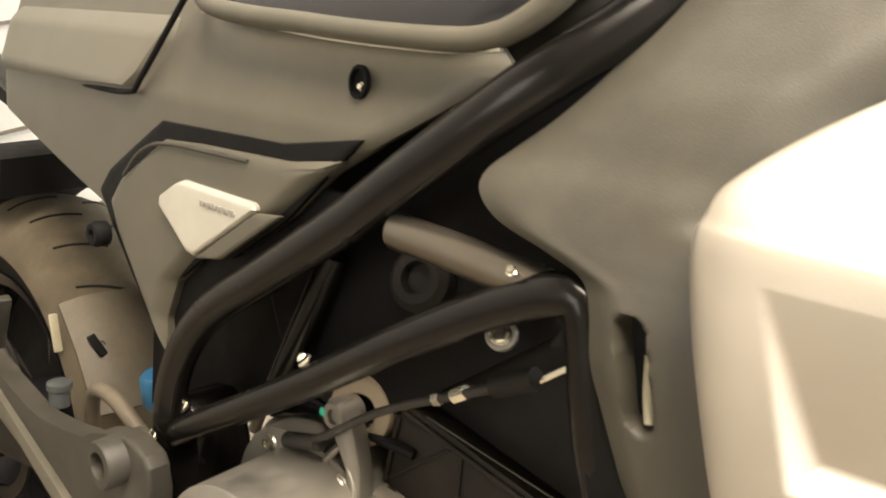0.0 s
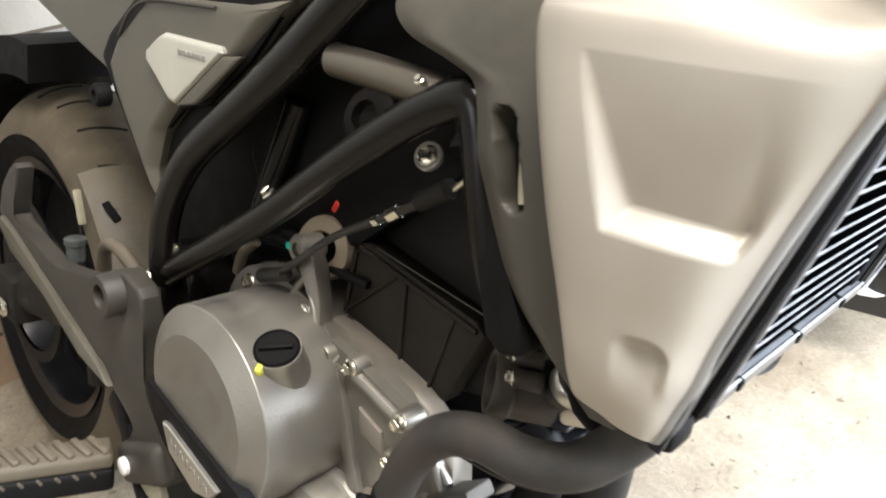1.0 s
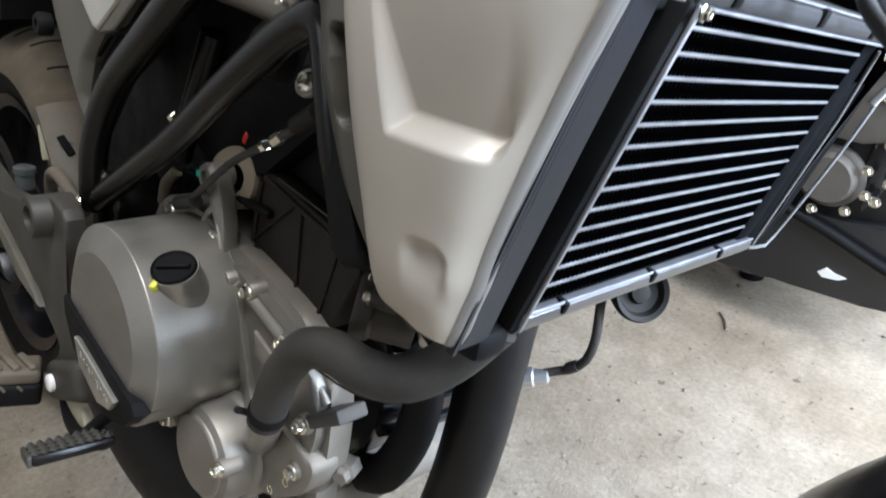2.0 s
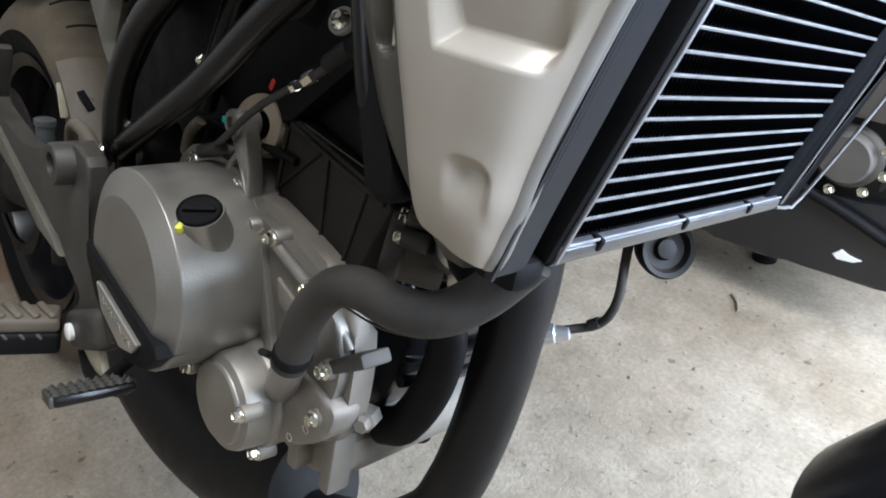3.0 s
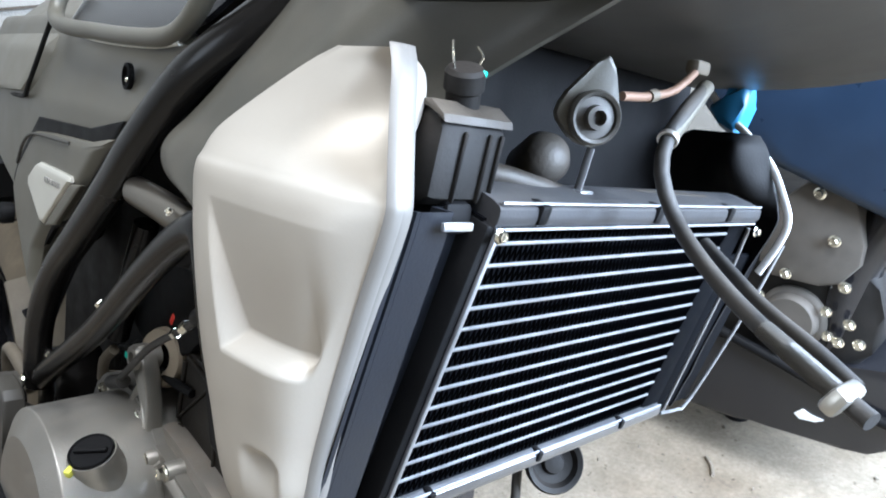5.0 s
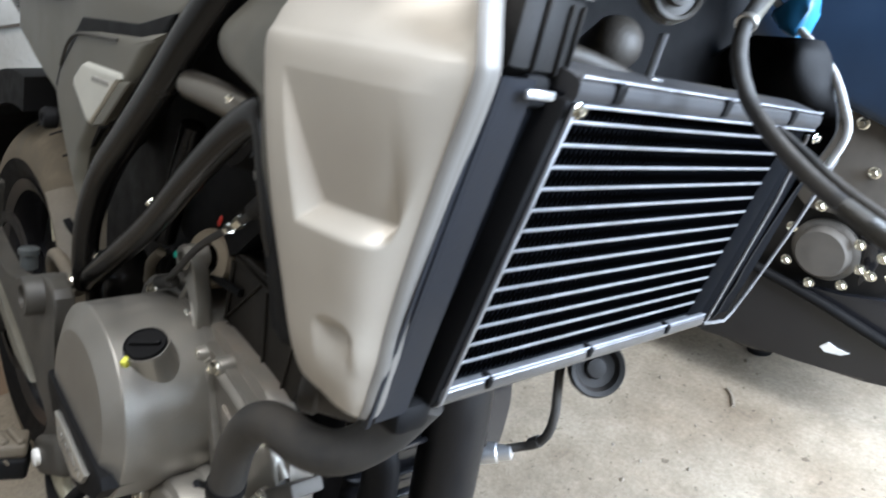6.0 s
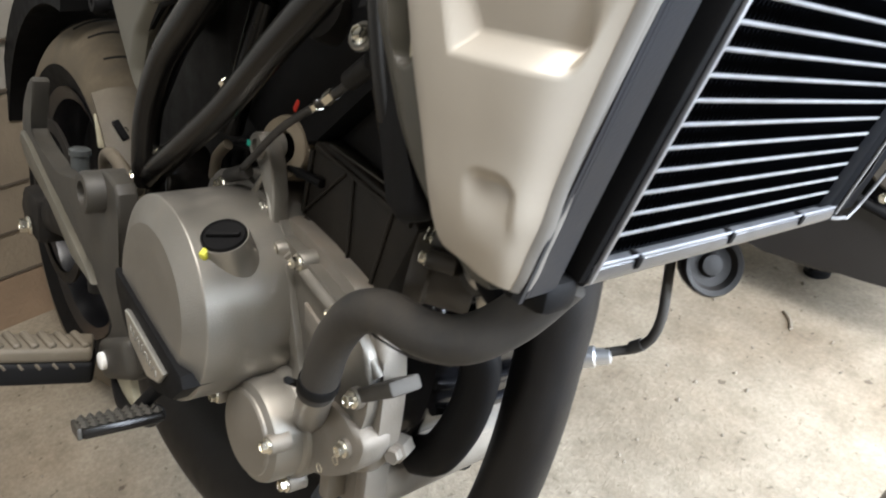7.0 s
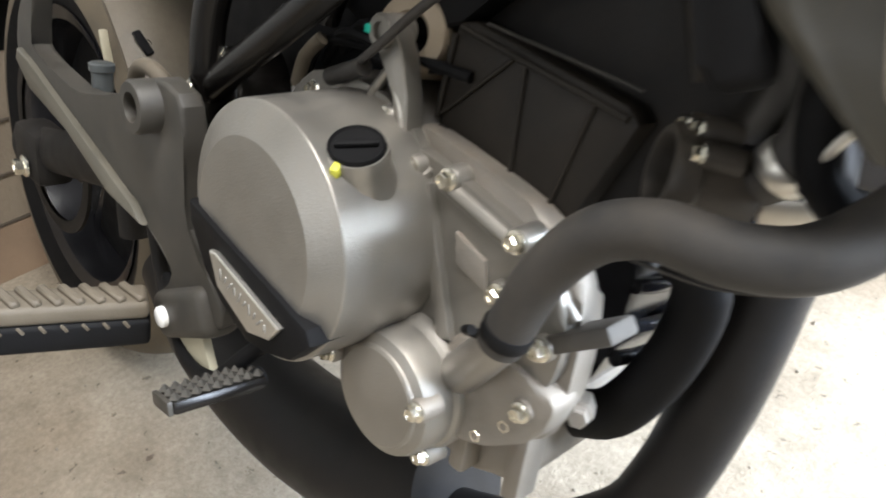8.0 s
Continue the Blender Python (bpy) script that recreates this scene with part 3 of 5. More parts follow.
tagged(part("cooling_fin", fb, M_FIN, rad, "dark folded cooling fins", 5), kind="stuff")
# tanks
prof = smooth_poly([(-0.024, -0.0065), (0.002, -0.0065), (0.0045, -0.002), (0.003, 0.0045), (-0.024, 0.0045)], 2)


def bar_y(profile, y0, y1, m=Matrix(), bevel=0.0015):
    bm = bmesh.new()
    a = [bm.verts.new((x, y0, z)) for x, z in profile]
    b = [bm.verts.new((x, y1, z)) for x, z in profile]
    fa, fb_ = bm.faces.new(a), bm.faces.new(b[::-1])
    for i in range(len(a)):
        j = (i + 1) % len(a)
        bm.faces.new((a[i], b[i], b[j], a[j]))
    bmesh.ops.transform(bm, matrix=m, verts=bm.verts)
    return bm


part("bottom_rail", bar_y(prof, -0.1285, 0.108), mat("satin_rail_alloy", (0.15, 0.153, 0.163), 0.34, 0.85, 0.1, 70, 0.15, 800, dust=0.1), rad, "satin alloy bottom rail")
part("top_rail", bar_y(prof, -0.121, 0.112, Matrix.Translation((0, 0, 0.1400))), mat("dark_alloy_rail", (0.035, 0.036, 0.040), 0.5, 0.3, 0.12, 60, 0.15, 800, dust=0.35, dustcol=(0.10, 0.086, 0.068)), rad, "dusty dark alloy top rail")
for y in (-0.098, -0.020, 0.060):
    part("clip", block((0.0015, y, 0.002), (0.0075, 0.0042, 0.0066), 0.0015), M_BLACK, rad)
for y in (-0.096, -0.008, 0.070):
    part("clip", block((0.001, y, 0.1405), (0.009, 0.0060, 0.0085), 0.0015), M_BLACK, rad)
# Highlights along the rail edges, drawn as thin bright tubes.
for y0, y1, x, z in ((-0.128, 0.107, 0.0030, 0.0046), (-0.120, 0.111, 0.0034, 0.1344), (-0.120, 0.111, 0.0026, 0.1446)):
    part("rail_highlight", tube([(x, y0, z), (x, y1, z)], 0.0007, 8, smooth=False), M_TUBE, rad, "thin bright line drawn as the rail's highlight")
LEAN = Matrix.Translation((-0.01, -0.1245, 0.066)) @ pose(0, 0, 0, -3.4, 0, 0)
part("side_tank", block((0, 0, 0), (0.026, 0.007, 0.140), 0.002, 2, LEAN), M_BLACK, rad)
part("edge_strip", block((0, 0, 0), (0.002, 0.0022, 0.138), 0.0006, 2, LEAN @ Matrix.Translation((0.014, 0.0015, 0))), M_TUBE, rad, "thin bright edge strip")
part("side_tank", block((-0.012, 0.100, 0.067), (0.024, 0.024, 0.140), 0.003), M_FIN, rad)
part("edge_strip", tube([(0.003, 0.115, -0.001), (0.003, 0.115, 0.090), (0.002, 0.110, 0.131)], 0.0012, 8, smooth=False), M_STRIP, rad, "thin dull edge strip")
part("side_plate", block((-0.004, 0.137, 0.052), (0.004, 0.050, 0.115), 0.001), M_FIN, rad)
part("edge_strip", tube([(0.002, 0.116, -0.005), (0.002, 0.143, -0.008), (0.002, 0.156, -0.002), (0.002, 0.177, 0.066), (0.0, 0.189, 0.116)], 0.0012, 8), M_STRIP, rad, "thin dull edge strip")
for y, z in ((-0.1205, 0.1335), (0.109, 0.131)):
    b = new("bolt", bolt_mesh(0.0022))
    b.parent, b.matrix_basis = rad, aim((0.0065, y, z), (1, 0, 0.2))

# ---------------------------------------------------------------- dark tank cover behind the shroud
CV = []
for z, xa, y in ((0.556, -0.030, -0.156), (0.565, -0.041, -0.158), (0.577, -0.055, -0.160), (0.588, -0.067, -0.161), (0.603, -0.077, -0.163), (0.617, -0.084, -0.164),
                 (0.632, -0.091, -0.165), (0.646, -0.097, -0.166), (0.663, -0.1005, -0.166), (0.674, -0.106, -0.165), (0.680, -0.122, -0.164), (0.687, -0.146, -0.163), (0.696, -0.158, -0.161), (0.705, -0.158, -0.158),
                 (0.716, -0.148, -0.153), (0.728, -0.1355, -0.149), (0.742, -0.1240, -0.144), (0.755, -0.1160, -0.138), (0.775, -0.106, -0.129), (0.81, -0.096, -0.114), (0.86, -0.08, -0.100), (0.92, -0.07, -0.085)):
    xb = -0.012 if z < 0.7 else -0.005 + (z - 0.7) * 0.25 + 1.2 * max(0.0, z - 0.745)
    row = []
    for k in range(9):
        f = k / 8
        x = xa + (xb - xa) * f
        roll = 0.004 * max(0, 1 - f * 8) ** 2
        front = 0.03 * step01((f - 0.5) / 0.5) if z > 0.7 else 0.02 * step01((f - 0.7) / 0.3)
        row.append(Vector((x, y + roll + front, z)))
    CV.append(row)
fine = transpose(refine(transpose(refine(CV, 6)), 4))


def slot_cut(p):
    """Pressed-in slot beside the frame."""
    x, y, z = p
    cx = -0.0790 - (z - 0.648) * 0.29
    d = step01((0.006 - math.hypot(x - cx, max(0.0, abs(z - 0.648) - 0.0145))) / 0.003)
    return Vector((x, y + 0.013 * d, z))


cover = part("tank_cover", sheet(transpose(refine(transpose(refine(fine, 2)), 2)), 0.003, slot_cut), M_TANK, bike, "grey satin tank side cover", 60)
part("grommet", tube([(-0.0715, -0.1605, 0.6315), (-0.0745, -0.1590, 0.641), (-0.0770, -0.1570, 0.654)], 0.0024, 12), M_CREAM, cover, "cream rubber grommet in the slot")
# Shade in the slot, drawn as a black plate over its floor.
part("slot_shade", prism([(-0.0675, 0.6310), (-0.0780, 0.6310), (-0.0885, 0.6645), (-0.0790, 0.6645)], -0.1555, -0.1535, 0.0), M_BLACK, cover, "black plate for the shade in the slot")

# ---------------------------------------------------------------- frame tubes
frame_ob = new("tube_frame")
frame_ob.parent = bike
frame_ob["label"] = "black powder-coated tube frame"


def ftube(name, pts, r, **k):
    return part(name, tube(pts, r, 20, **k), M_FRAME, frame_ob, "", 60)


ftube("main_tube", [(-0.086, -0.094, 0.815), (-0.103, -0.114, 0.788), (-0.120, -0.131, 0.765), (-0.1355, -0.142, 0.7495), (-0.156, -0.149, 0.7320), (-0.200, -0.152, 0.696), (-0.240, -0.151, 0.664), (-0.2955, -0.149, 0.624),
                    (-0.345, -0.147, 0.589), (-0.374, -0.146, 0.557), (-0.388, -0.146, 0.527), (-0.394, -0.145, 0.497), (-0.396, -0.143, 0.478)], 0.0112, flat=0.9)
ftube("lower_tube", [(-0.395, -0.142, 0.482), (-0.372, -0.144, 0.497), (-0.272, -0.144, 0.5635), (-0.199, -0.149, 0.6155), (-0.148, -0.153, 0.649), (-0.118, -0.155, 0.6645), (-0.1075, -0.155, 0.6645), (-0.1035, -0.154, 0.654), (-0.0995, -0.153, 0.636), (-0.094, -0.151, 0.612), (-0.087, -0.148, 0.590), (-0.079, -0.143, 0.566)], 0.0092, flat=0.9)
part("cross_tube", tube([(-0.208, -0.148, 0.668), (-0.168, -0.150, 0.6665), (-0.118, -0.152, 0.6630)], 0.0088, 20, flat=0.9), mat("bronze_grey_paint", (0.17, 0.152, 0.126), 0.3, 0.85, 0.04, 60, 0.02, 900), frame_ob, "bronze-grey cross tube", 60)
ftube("brace_tube", [(-0.288, -0.108, 0.632), (-0.325, -0.11, 0.538)], 0.0088)
part("front_plate", prism(smooth_poly([(-0.118, 0.652), (-0.112, 0.668), (-0.103, 0.668), (-0.0985, 0.650), (-0.084, 0.614), (-0.069, 0.588), (-0.058, 0.568), (-0.078, 0.560), (-0.089, 0.590), (-0.099, 0.620), (-0.110, 0.646)], 2),
                          -0.158, -0.143, 0.005, 3), M_BLACK, frame_ob)
part("pivot_plate", prism(smooth_poly([(-0.41, 0.505), (-0.38, 0.512), (-0.362, 0.488), (-0.372, 0.42), (-0.36, 0.33), (-0.40, 0.33), (-0.405, 0.42)], 2), -0.14, -0.1, 0.004), M_FRAME, frame_ob)
bolt((-0.268, -0.142, 0.5805), frame_ob, 0.0034, (-0.3, -0.6, 0.7))
bolt((-0.384, -0.140, 0.506), frame_ob, 0.0042, (-0.3, -0.7, 0.6))
bolt((-0.399, -0.150, 0.481), frame_ob, 0.0048, (0, -0.8, 0.5))
bolt((-0.136, -0.160, 0.669), frame_ob, 0.0018, (0, -0.7, 0.7))
# far side of the frame
for name, pts in (("main_tube", [(-0.05, 0.125, 0.79), (-0.172, 0.154, 0.711), (-0.263, 0.147, 0.642), (-0.366, 0.144, 0.562), (-0.398, 0.144, 0.487)]),
                  ("lower_tube", [(-0.395, 0.142, 0.482), (-0.27, 0.139, 0.565), (-0.11, 0.16, 0.66)])):
    ftube(name, pts, 0.0125)

# ---------------------------------------------------------------- side panel, seat edge, trim
def side_y(x, z):
    return -0.150 - 0.35 * (x + 0.30) * 0.05 + 0.12 * max(0.0, -0.40 - x) ** 1.4 + 0.25 * max(0, z - 0.70)


SP = [(-0.76, 0.655), (-0.511, 0.612), (-0.498, 0.596), (-0.457, 0.572), (-0.412, 0.527), (-0.402, 0.522), (-0.409, 0.555), (-0.399, 0.583), (-0.367, 0.609), (-0.338, 0.615), (-0.288, 0.651), (-0.262, 0.677), (-0.20, 0.716), (-0.168, 0.738),
      (-0.185, 0.752), (-0.37, 0.764), (-0.76, 0.77)]
side = part("side_panel", zpanel(SP, lambda x, z: side_y(x, z) + 0.006, 0.004, 60, 60, 0.004, 0.01), M_OLIVE, bike, "satin grey plastic side panel", 50)
IN = [(-0.512, 0.622), (-0.494, 0.64), (-0.413, 0.687), (-0.300, 0.687), (-0.238, 0.698), (-0.265, 0.673), (-0.290, 0.648), (-0.339, 0.613), (-0.367, 0.607), (-0.397, 0.583), (-0.407, 0.556), (-0.402, 0.524), (-0.43, 0.55), (-0.492, 0.603)]
IN2 = [(-0.488, 0.620), (-0.472, 0.638), (-0.408, 0.676), (-0.305, 0.677), (-0.250, 0.686), (-0.290, 0.652), (-0.334, 0.618), (-0.366, 0.611), (-0.395, 0.584), (-0.406, 0.556), (-0.403, 0.53), (-0.43, 0.558), (-0.478, 0.604)]
# Black sheet laid on the panel as the shaded gap round the inset.
part("inset_gap_shade", zpanel(IN, lambda x, z: side_y(x, z) + 0.0035, 0.003, 50, 40, 0.001, 0.004), M_BLACK, side, "black sheet for the shade round the inset")
part("inset_panel", zpanel(IN2, lambda x, z: side_y(x, z) - 0.002, 0.006, 50, 50, 0.007, 0.014), M_OLIVE, side, "raised inset panel")
BD = [(-0.386, 0.650), (-0.376, 0.654), (-0.308, 0.654), (-0.304, 0.651), (-0.3635, 0.6105), (-0.369, 0.611), (-0.404, 0.634), (-0.404, 0.639)]
part("badge", zpanel(BD, lambda x, z: side_y(x, z) - 0.006, 0.003, 24, 30, 0.002, 0.003), M_BADGE, side, "pale brushed badge plate")
for k in range(6):
    part("badge_mark", block((-0.353 + 0.0058 * k, side_y(-0.34, 0.64) - 0.0063, 0.6445), (0.0042, 0.0012, 0.0036), 0.0003), M_GREY, side)
# Shadow line of the crease, drawn as a thin dark tube.
part("crease_shadow", tube([(-0.455, side_y(-0.455, 0.643) - 0.0030, 0.643), (-0.433, side_y(-0.433, 0.6615) - 0.0032, 0.6615), (-0.403, side_y(-0.403, 0.6715) - 0.0032, 0.6715), (-0.348, side_y(-0.348, 0.6740) - 0.0030, 0.6740), (-0.318, side_y(-0.318, 0.6745) - 0.0022, 0.6745)], 0.0013, 8), M_COVER, side, "dark line drawn as the shadow of a crease")
part("badge_shade", zpanel([(-0.364, 0.609), (-0.305, 0.650), (-0.286, 0.651), (-0.338, 0.6145)], lambda x, z: side_y(x, z) - 0.0045, 0.003, 16, 12, 0.001, 0.003), M_OLIVE, side)
part("rubber_bush", lathe([(0.009, -0.004), (0.0095, 0.004), (0.0075, 0.007), (0.004, 0.007), (0.0035, 0.003), (0, 0.003)], aim((-0.491, -0.146, 0.594), OUT), 28), M_BLACK, side, "black rubber bush")
part("flap", prism(smooth_poly([(-0.385, 0.625), (-0.285, 0.668), (-0.25, 0.668), (-0.27, 0.64), (-0.345, 0.585), (-0.39, 0.53), (-0.408, 0.5), (-0.412, 0.53), (-0.402, 0.58)], 2), -0.138, -0.134, 0.001), M_BLACK, side, "black inner flap")
part("screw_recess", lathe([(0.0085, 0), (0.0085, 0.003), (0.0065, 0.0035), (0.006, 0.0008), (0, 0.0008)], aim((-0.249, side_y(-0.249, 0.724) + 0.0045, 0.724), OUT) @ Matrix.Diagonal((0.72, 0.95, 1, 1)), 28), M_BLACK, side)
bolt((-0.2475, side_y(-0.249, 0.724) + 0.0035, 0.722), side, 0.0017)
seat = part("seat_edge", zpanel([(-0.75, 0.69), (-0.462, 0.7), (-0.447, 0.71), (-0.405, 0.76), (-0.40, 0.80), (-0.44, 0.83), (-0.75, 0.83)],
                                lambda x, z: side_y(x, z) - 0.001 + 1.2 * max(0, z - 0.735) ** 1.2, 0.01, 40, 40, 0.007, 0.012), M_SEAT, bike, "grey vinyl seat flank")
part("seat_gap", tube([(-0.75, -0.100, 0.687), (-0.56, -0.128, 0.693), (-0.464, -0.142, 0.697), (-0.444, -0.144, 0.708), (-0.40, -0.141, 0.76)], 0.0019, 8), M_BLACK, seat)
side.location = seat.location = (0.003, 0.0, 0.0075)
trim = part("knee_trim", tube([(-0.388, -0.138, 0.785), (-0.372, -0.147, 0.757), (-0.279, -0.149, 0.7495), (-0.212, -0.149, 0.7475), (-0.176, -0.149, 0.7495), (-0.155, -0.149, 0.759), (-0.140, -0.149, 0.772), (-0.118, -0.142, 0.80)], 0.0055, 16), M_OLIVE, bike, "satin grey knee trim")
part("trim_lip", tube([(-0.374, -0.148, 0.7525), (-0.279, -0.150, 0.7447), (-0.205, -0.150, 0.7430), (-0.168, -0.149, 0.7455)], 0.0013, 10), M_BADGE, trim, "pale lower lip")
pad = part("knee_pad", zpanel([(-0.375, 0.755), (-0.20, 0.751), (-0.17, 0.758), (-0.14, 0.785), (-0.14, 0.84), (-0.375, 0.84)], lambda x, z: -0.142 + 0.5 * (z - 0.755), 0.004, 12, 16, 0.003, 0.01), M_GLOSS, bike, "black knee pad")
trim.location = pad.location = (0.006, 0.0, 0.006)
part("tank", zpanel([(-0.40, 0.755), (-0.15, 0.74), (-0.07, 0.80), (0.02, 0.86), (0.02, 0.98), (-0.1, 1.02), (-0.35, 0.93)], lambda x, z: -0.118 + 0.25 * (z - 0.76), 0.2, 24, 24, 0.03, 0.05), M_COVER, bike, "dark grey fuel tank")

# ---------------------------------------------------------------- engine
eng = new("engine")
eng.parent = bike
eng.location = (0.003, 0.003, 0.003)
eng["label"] = "grey painted single-cylinder engine, dusty on top"
CC = (-0.2770, 0.4370)


def yz(y):
    return aim((CC[0], y, CC[1]), OUT)


cb = lathe([(0.0705, -0.06), (0.0705, 0.0), (0.0690, 0.050), (0.0686, 0.0622), (0.0683, 0.0629), (0.0676, 0.0634), (0.0518, 0.0706), (0.0508, 0.0710), (0.0, 0.0716)], yz(-0.118), 96)
part("clutch_cover", cb, M_ENGINE, eng, "round grey clutch cover with a bevelled rim", 9)
part("gasket_flange", prism(smooth_poly([(-0.352, 0.475), (-0.335, 0.505), (-0.30, 0.513), (-0.262, 0.51), (-0.235, 0.496), (-0.215, 0.47), (-0.21, 0.42), (-0.235, 0.375), (-0.29, 0.37), (-0.345, 0.39), (-0.358, 0.43)], 2), -0.121, -0.05, 0.003), M_ENGINE, eng)
TG = [(-0.334, 0.437), (-0.309, 0.4315), (-0.2467, 0.4185), (-0.2200, 0.4125), (-0.2160, 0.4050), (-0.2316, 0.3883), (-0.255, 0.380), (-0.2732, 0.3782), (-0.298, 0.3885), (-0.3153, 0.4037), (-0.333, 0.425)]
part("trim_guard", prism(TG, -0.1925, -0.168, 0.0025), M_BLACK, eng, "black plastic guard on the cover")
pl = part("name_plate", prism([(-0.3055, 0.4185), (-0.2990, 0.4195), (-0.2376, 0.4045), (-0.2465, 0.3935), (-0.2651, 0.3882), (-0.2965, 0.4005)], -0.1955, -0.1915, 0.0008, 1), M_ALLOY, eng, "silver name plate with worn marks")
for k in range(10):
    f = k / 9
    part("plate_mark", block((0, 0, 0), (0.0014, 0.0009, 0.0064 - 0.002 * (k % 2)), 0.0003, 1, Matrix.Translation((-0.2925 + 0.043 * f, -0.1956, 0.4098 - 0.0108 * f)) @ pose(0, 0, 0, 0, 17 + 26 * (k % 3 - 1), 0)), M_GREY, pl)
# filler cap
cap = aim((-0.2325, -0.1600, 0.4900), (0.22, -0.36, 0.91)) @ Matrix.Scale(1.08, 4)
part("filler_boss", lathe([(0.024, -0.030), (0.0175, -0.014), (0.0145, -0.002), (0.0142, 0.0050), (0.0138, 0.0058), (0.0131, 0.0058), (0.0128, 0.002), (0, 0.002)], cap, 40), M_ENGINE, eng)
fc = part("filler_cap", lathe([(0.0128, 0.002), (0.0128, 0.0066), (0.0122, 0.0076), (0.0112, 0.0064), (0.0, 0.0064)], cap, 40), M_BLACK, eng, "black oil filler cap")
part("cap_grip", block((0, 0, 0), (0.019, 0.0036, 0.003), 0.001, 2, cap @ Matrix.Translation((0, 0, 0.0075)) @ pose(0, 0, 0, 0, 0, 20)), M_BLACK, fc)
part("paint_mark", block((0, 0, 0), (0.004, 0.006, 0.005), 0.001, 2, cap @ Matrix.Translation((-0.004, -0.0138, 0.0035))), M_YELLOW, fc, "yellow paint mark")
part("cap_neck", lathe([(0.0068, -0.02), (0.0065, 0.0), (0.0055, 0.002), (0, 0.002)], aim((-0.226, -0.123, 0.481), (0.15, -0.6, 0.75)), 24), M_ENGINE, eng)
# right crankcase half
SC = smooth_poly([(-0.26, 0.50), (-0.225, 0.498), (-0.152, 0.482), (-0.128, 0.46), (-0.122, 0.43), (-0.122, 0.395), (-0.13, 0.365), (-0.19, 0.345), (-0.24, 0.36), (-0.27, 0.42)], 2)
part("crankcase", prism(SC, -0.114, -0.097, 0.006, 3), M_CASE, eng, "cast alloy crankcase, brown dust on top")
part("crankcase_cover", prism(smooth_poly([(-0.255, 0.492), (-0.225, 0.49), (-0.155, 0.472), (-0.128, 0.45), (-0.125, 0.415), (-0.14, 0.385), (-0.2, 0.37), (-0.25, 0.385)], 2), -0.122, -0.108, 0.004, 3), M_ENGINE, eng)
part("upper_case", prism(smooth_poly([(-0.37, 0.49), (-0.30, 0.515), (-0.24, 0.50), (-0.25, 0.42), (-0.30, 0.36), (-0.37, 0.37)], 2), -0.10, 0.10, 0.006, 2), M_CASE, eng)
part("rib", prism([(-0.226, 0.476), (-0.217, 0.477), (-0.187, 0.402), (-0.197, 0.399)], -0.1270, -0.112, 0.0015), M_ENGINE, eng)
for a, b, r in ( ((-0.211, -0.121, 0.479), (-0.160, -0.122, 0.466), 0.0048), ((-0.157, -0.119, 0.471), (-0.126, -0.116, 0.442), 0.0034)):
    part("rib", tube([a, b], r, 12), M_ENGINE, eng)
part("cast_pad", prism([(-0.197, 0.459), (-0.176, 0.452), (-0.172, 0.436), (-0.194, 0.443)], -0.1245, -0.118, 0.001), M_CASE, eng)
for x, y, z in ((-0.229, -0.126, 0.482), (-0.206, -0.122, 0.4827), (-0.157, -0.126, 0.471), (-0.134, -0.124, 0.4265), (-0.163, -0.124, 0.441)):
    part("bolt_boss", lathe([(0.0072, -0.012), (0.0066, 0.002), (0.006, 0.003)], aim((x, y, z), OUT), 20), M_ENGINE, eng)
    bolt((x, y - 0.003, z), eng, 0.0042, OUT, 17 * z * 100)
for x, y, z in ((-0.3235, -0.117, 0.4965),):
    part("bolt_boss", lathe([(0.0075, -0.012), (0.0068, 0.004), (0.006, 0.005)], aim((x, y + 0.002, z), OUT), 20), M_ENGINE, eng)
    bolt((x, y - 0.003, z), eng, 0.0043, OUT, 40)
# water pump
WP = (-0.2075, 0.3705)
pump = part("water_pump", lathe([(0.040, -0.04), (0.040, -0.006), (0.0385, -0.002), (0.0365, 0.0), (0.0360, 0.014), (0.0345, 0.0178), (0.0295, 0.0200), (0.0290, 0.0212), (0.0275, 0.0222), (0.0, 0.0236)], aim((WP[0] - 0.002, -0.131, WP[1] - 0.006), OUT), 64), M_ENGINE, eng, "round alloy water pump cover", 24)
part("pump_neck", tube([(-0.178, -0.124, 0.388), (-0.160, -0.136, 0.410), (-0.1405, -0.146, 0.436)], 0.0115, 20, r_end=0.0100), M_ENGINE, eng)
part("pump_lobe", prism(smooth_poly([(-0.19, 0.41), (-0.15, 0.41), (-0.118, 0.405), (-0.124, 0.38), (-0.16, 0.352), (-0.205, 0.345)], 2), -0.126, -0.104, 0.004), M_CASE, eng)
for x, y, z in ((-0.1786, -0.152, 0.3745), (-0.247, -0.154, 0.372), (-0.1608, -0.120, 0.3586), (-0.136, -0.127, 0.391), (-0.145, -0.120, 0.3754), (-0.1895, -0.130, 0.3275), (-0.226, -0.128, 0.342)):
    part("bolt_boss", lathe([(0.0070, -0.012), (0.0064, 0.0), (0.0058, 0.001)], aim((x, y, z), OUT), 18), M_CASE, eng)
    bolt((x, y - 0.001, z), eng, 0.004, OUT, 900 * x)
part("front_case", prism(smooth_poly([(-0.24, 0.49), (-0.135, 0.486), (-0.124, 0.45), (-0.128, 0.40), (-0.15, 0.36), (-0.24, 0.36)], 2), -0.072, 0.09, 0.006, 3), M_GLOSS, eng, "black painted front half of the engine case")
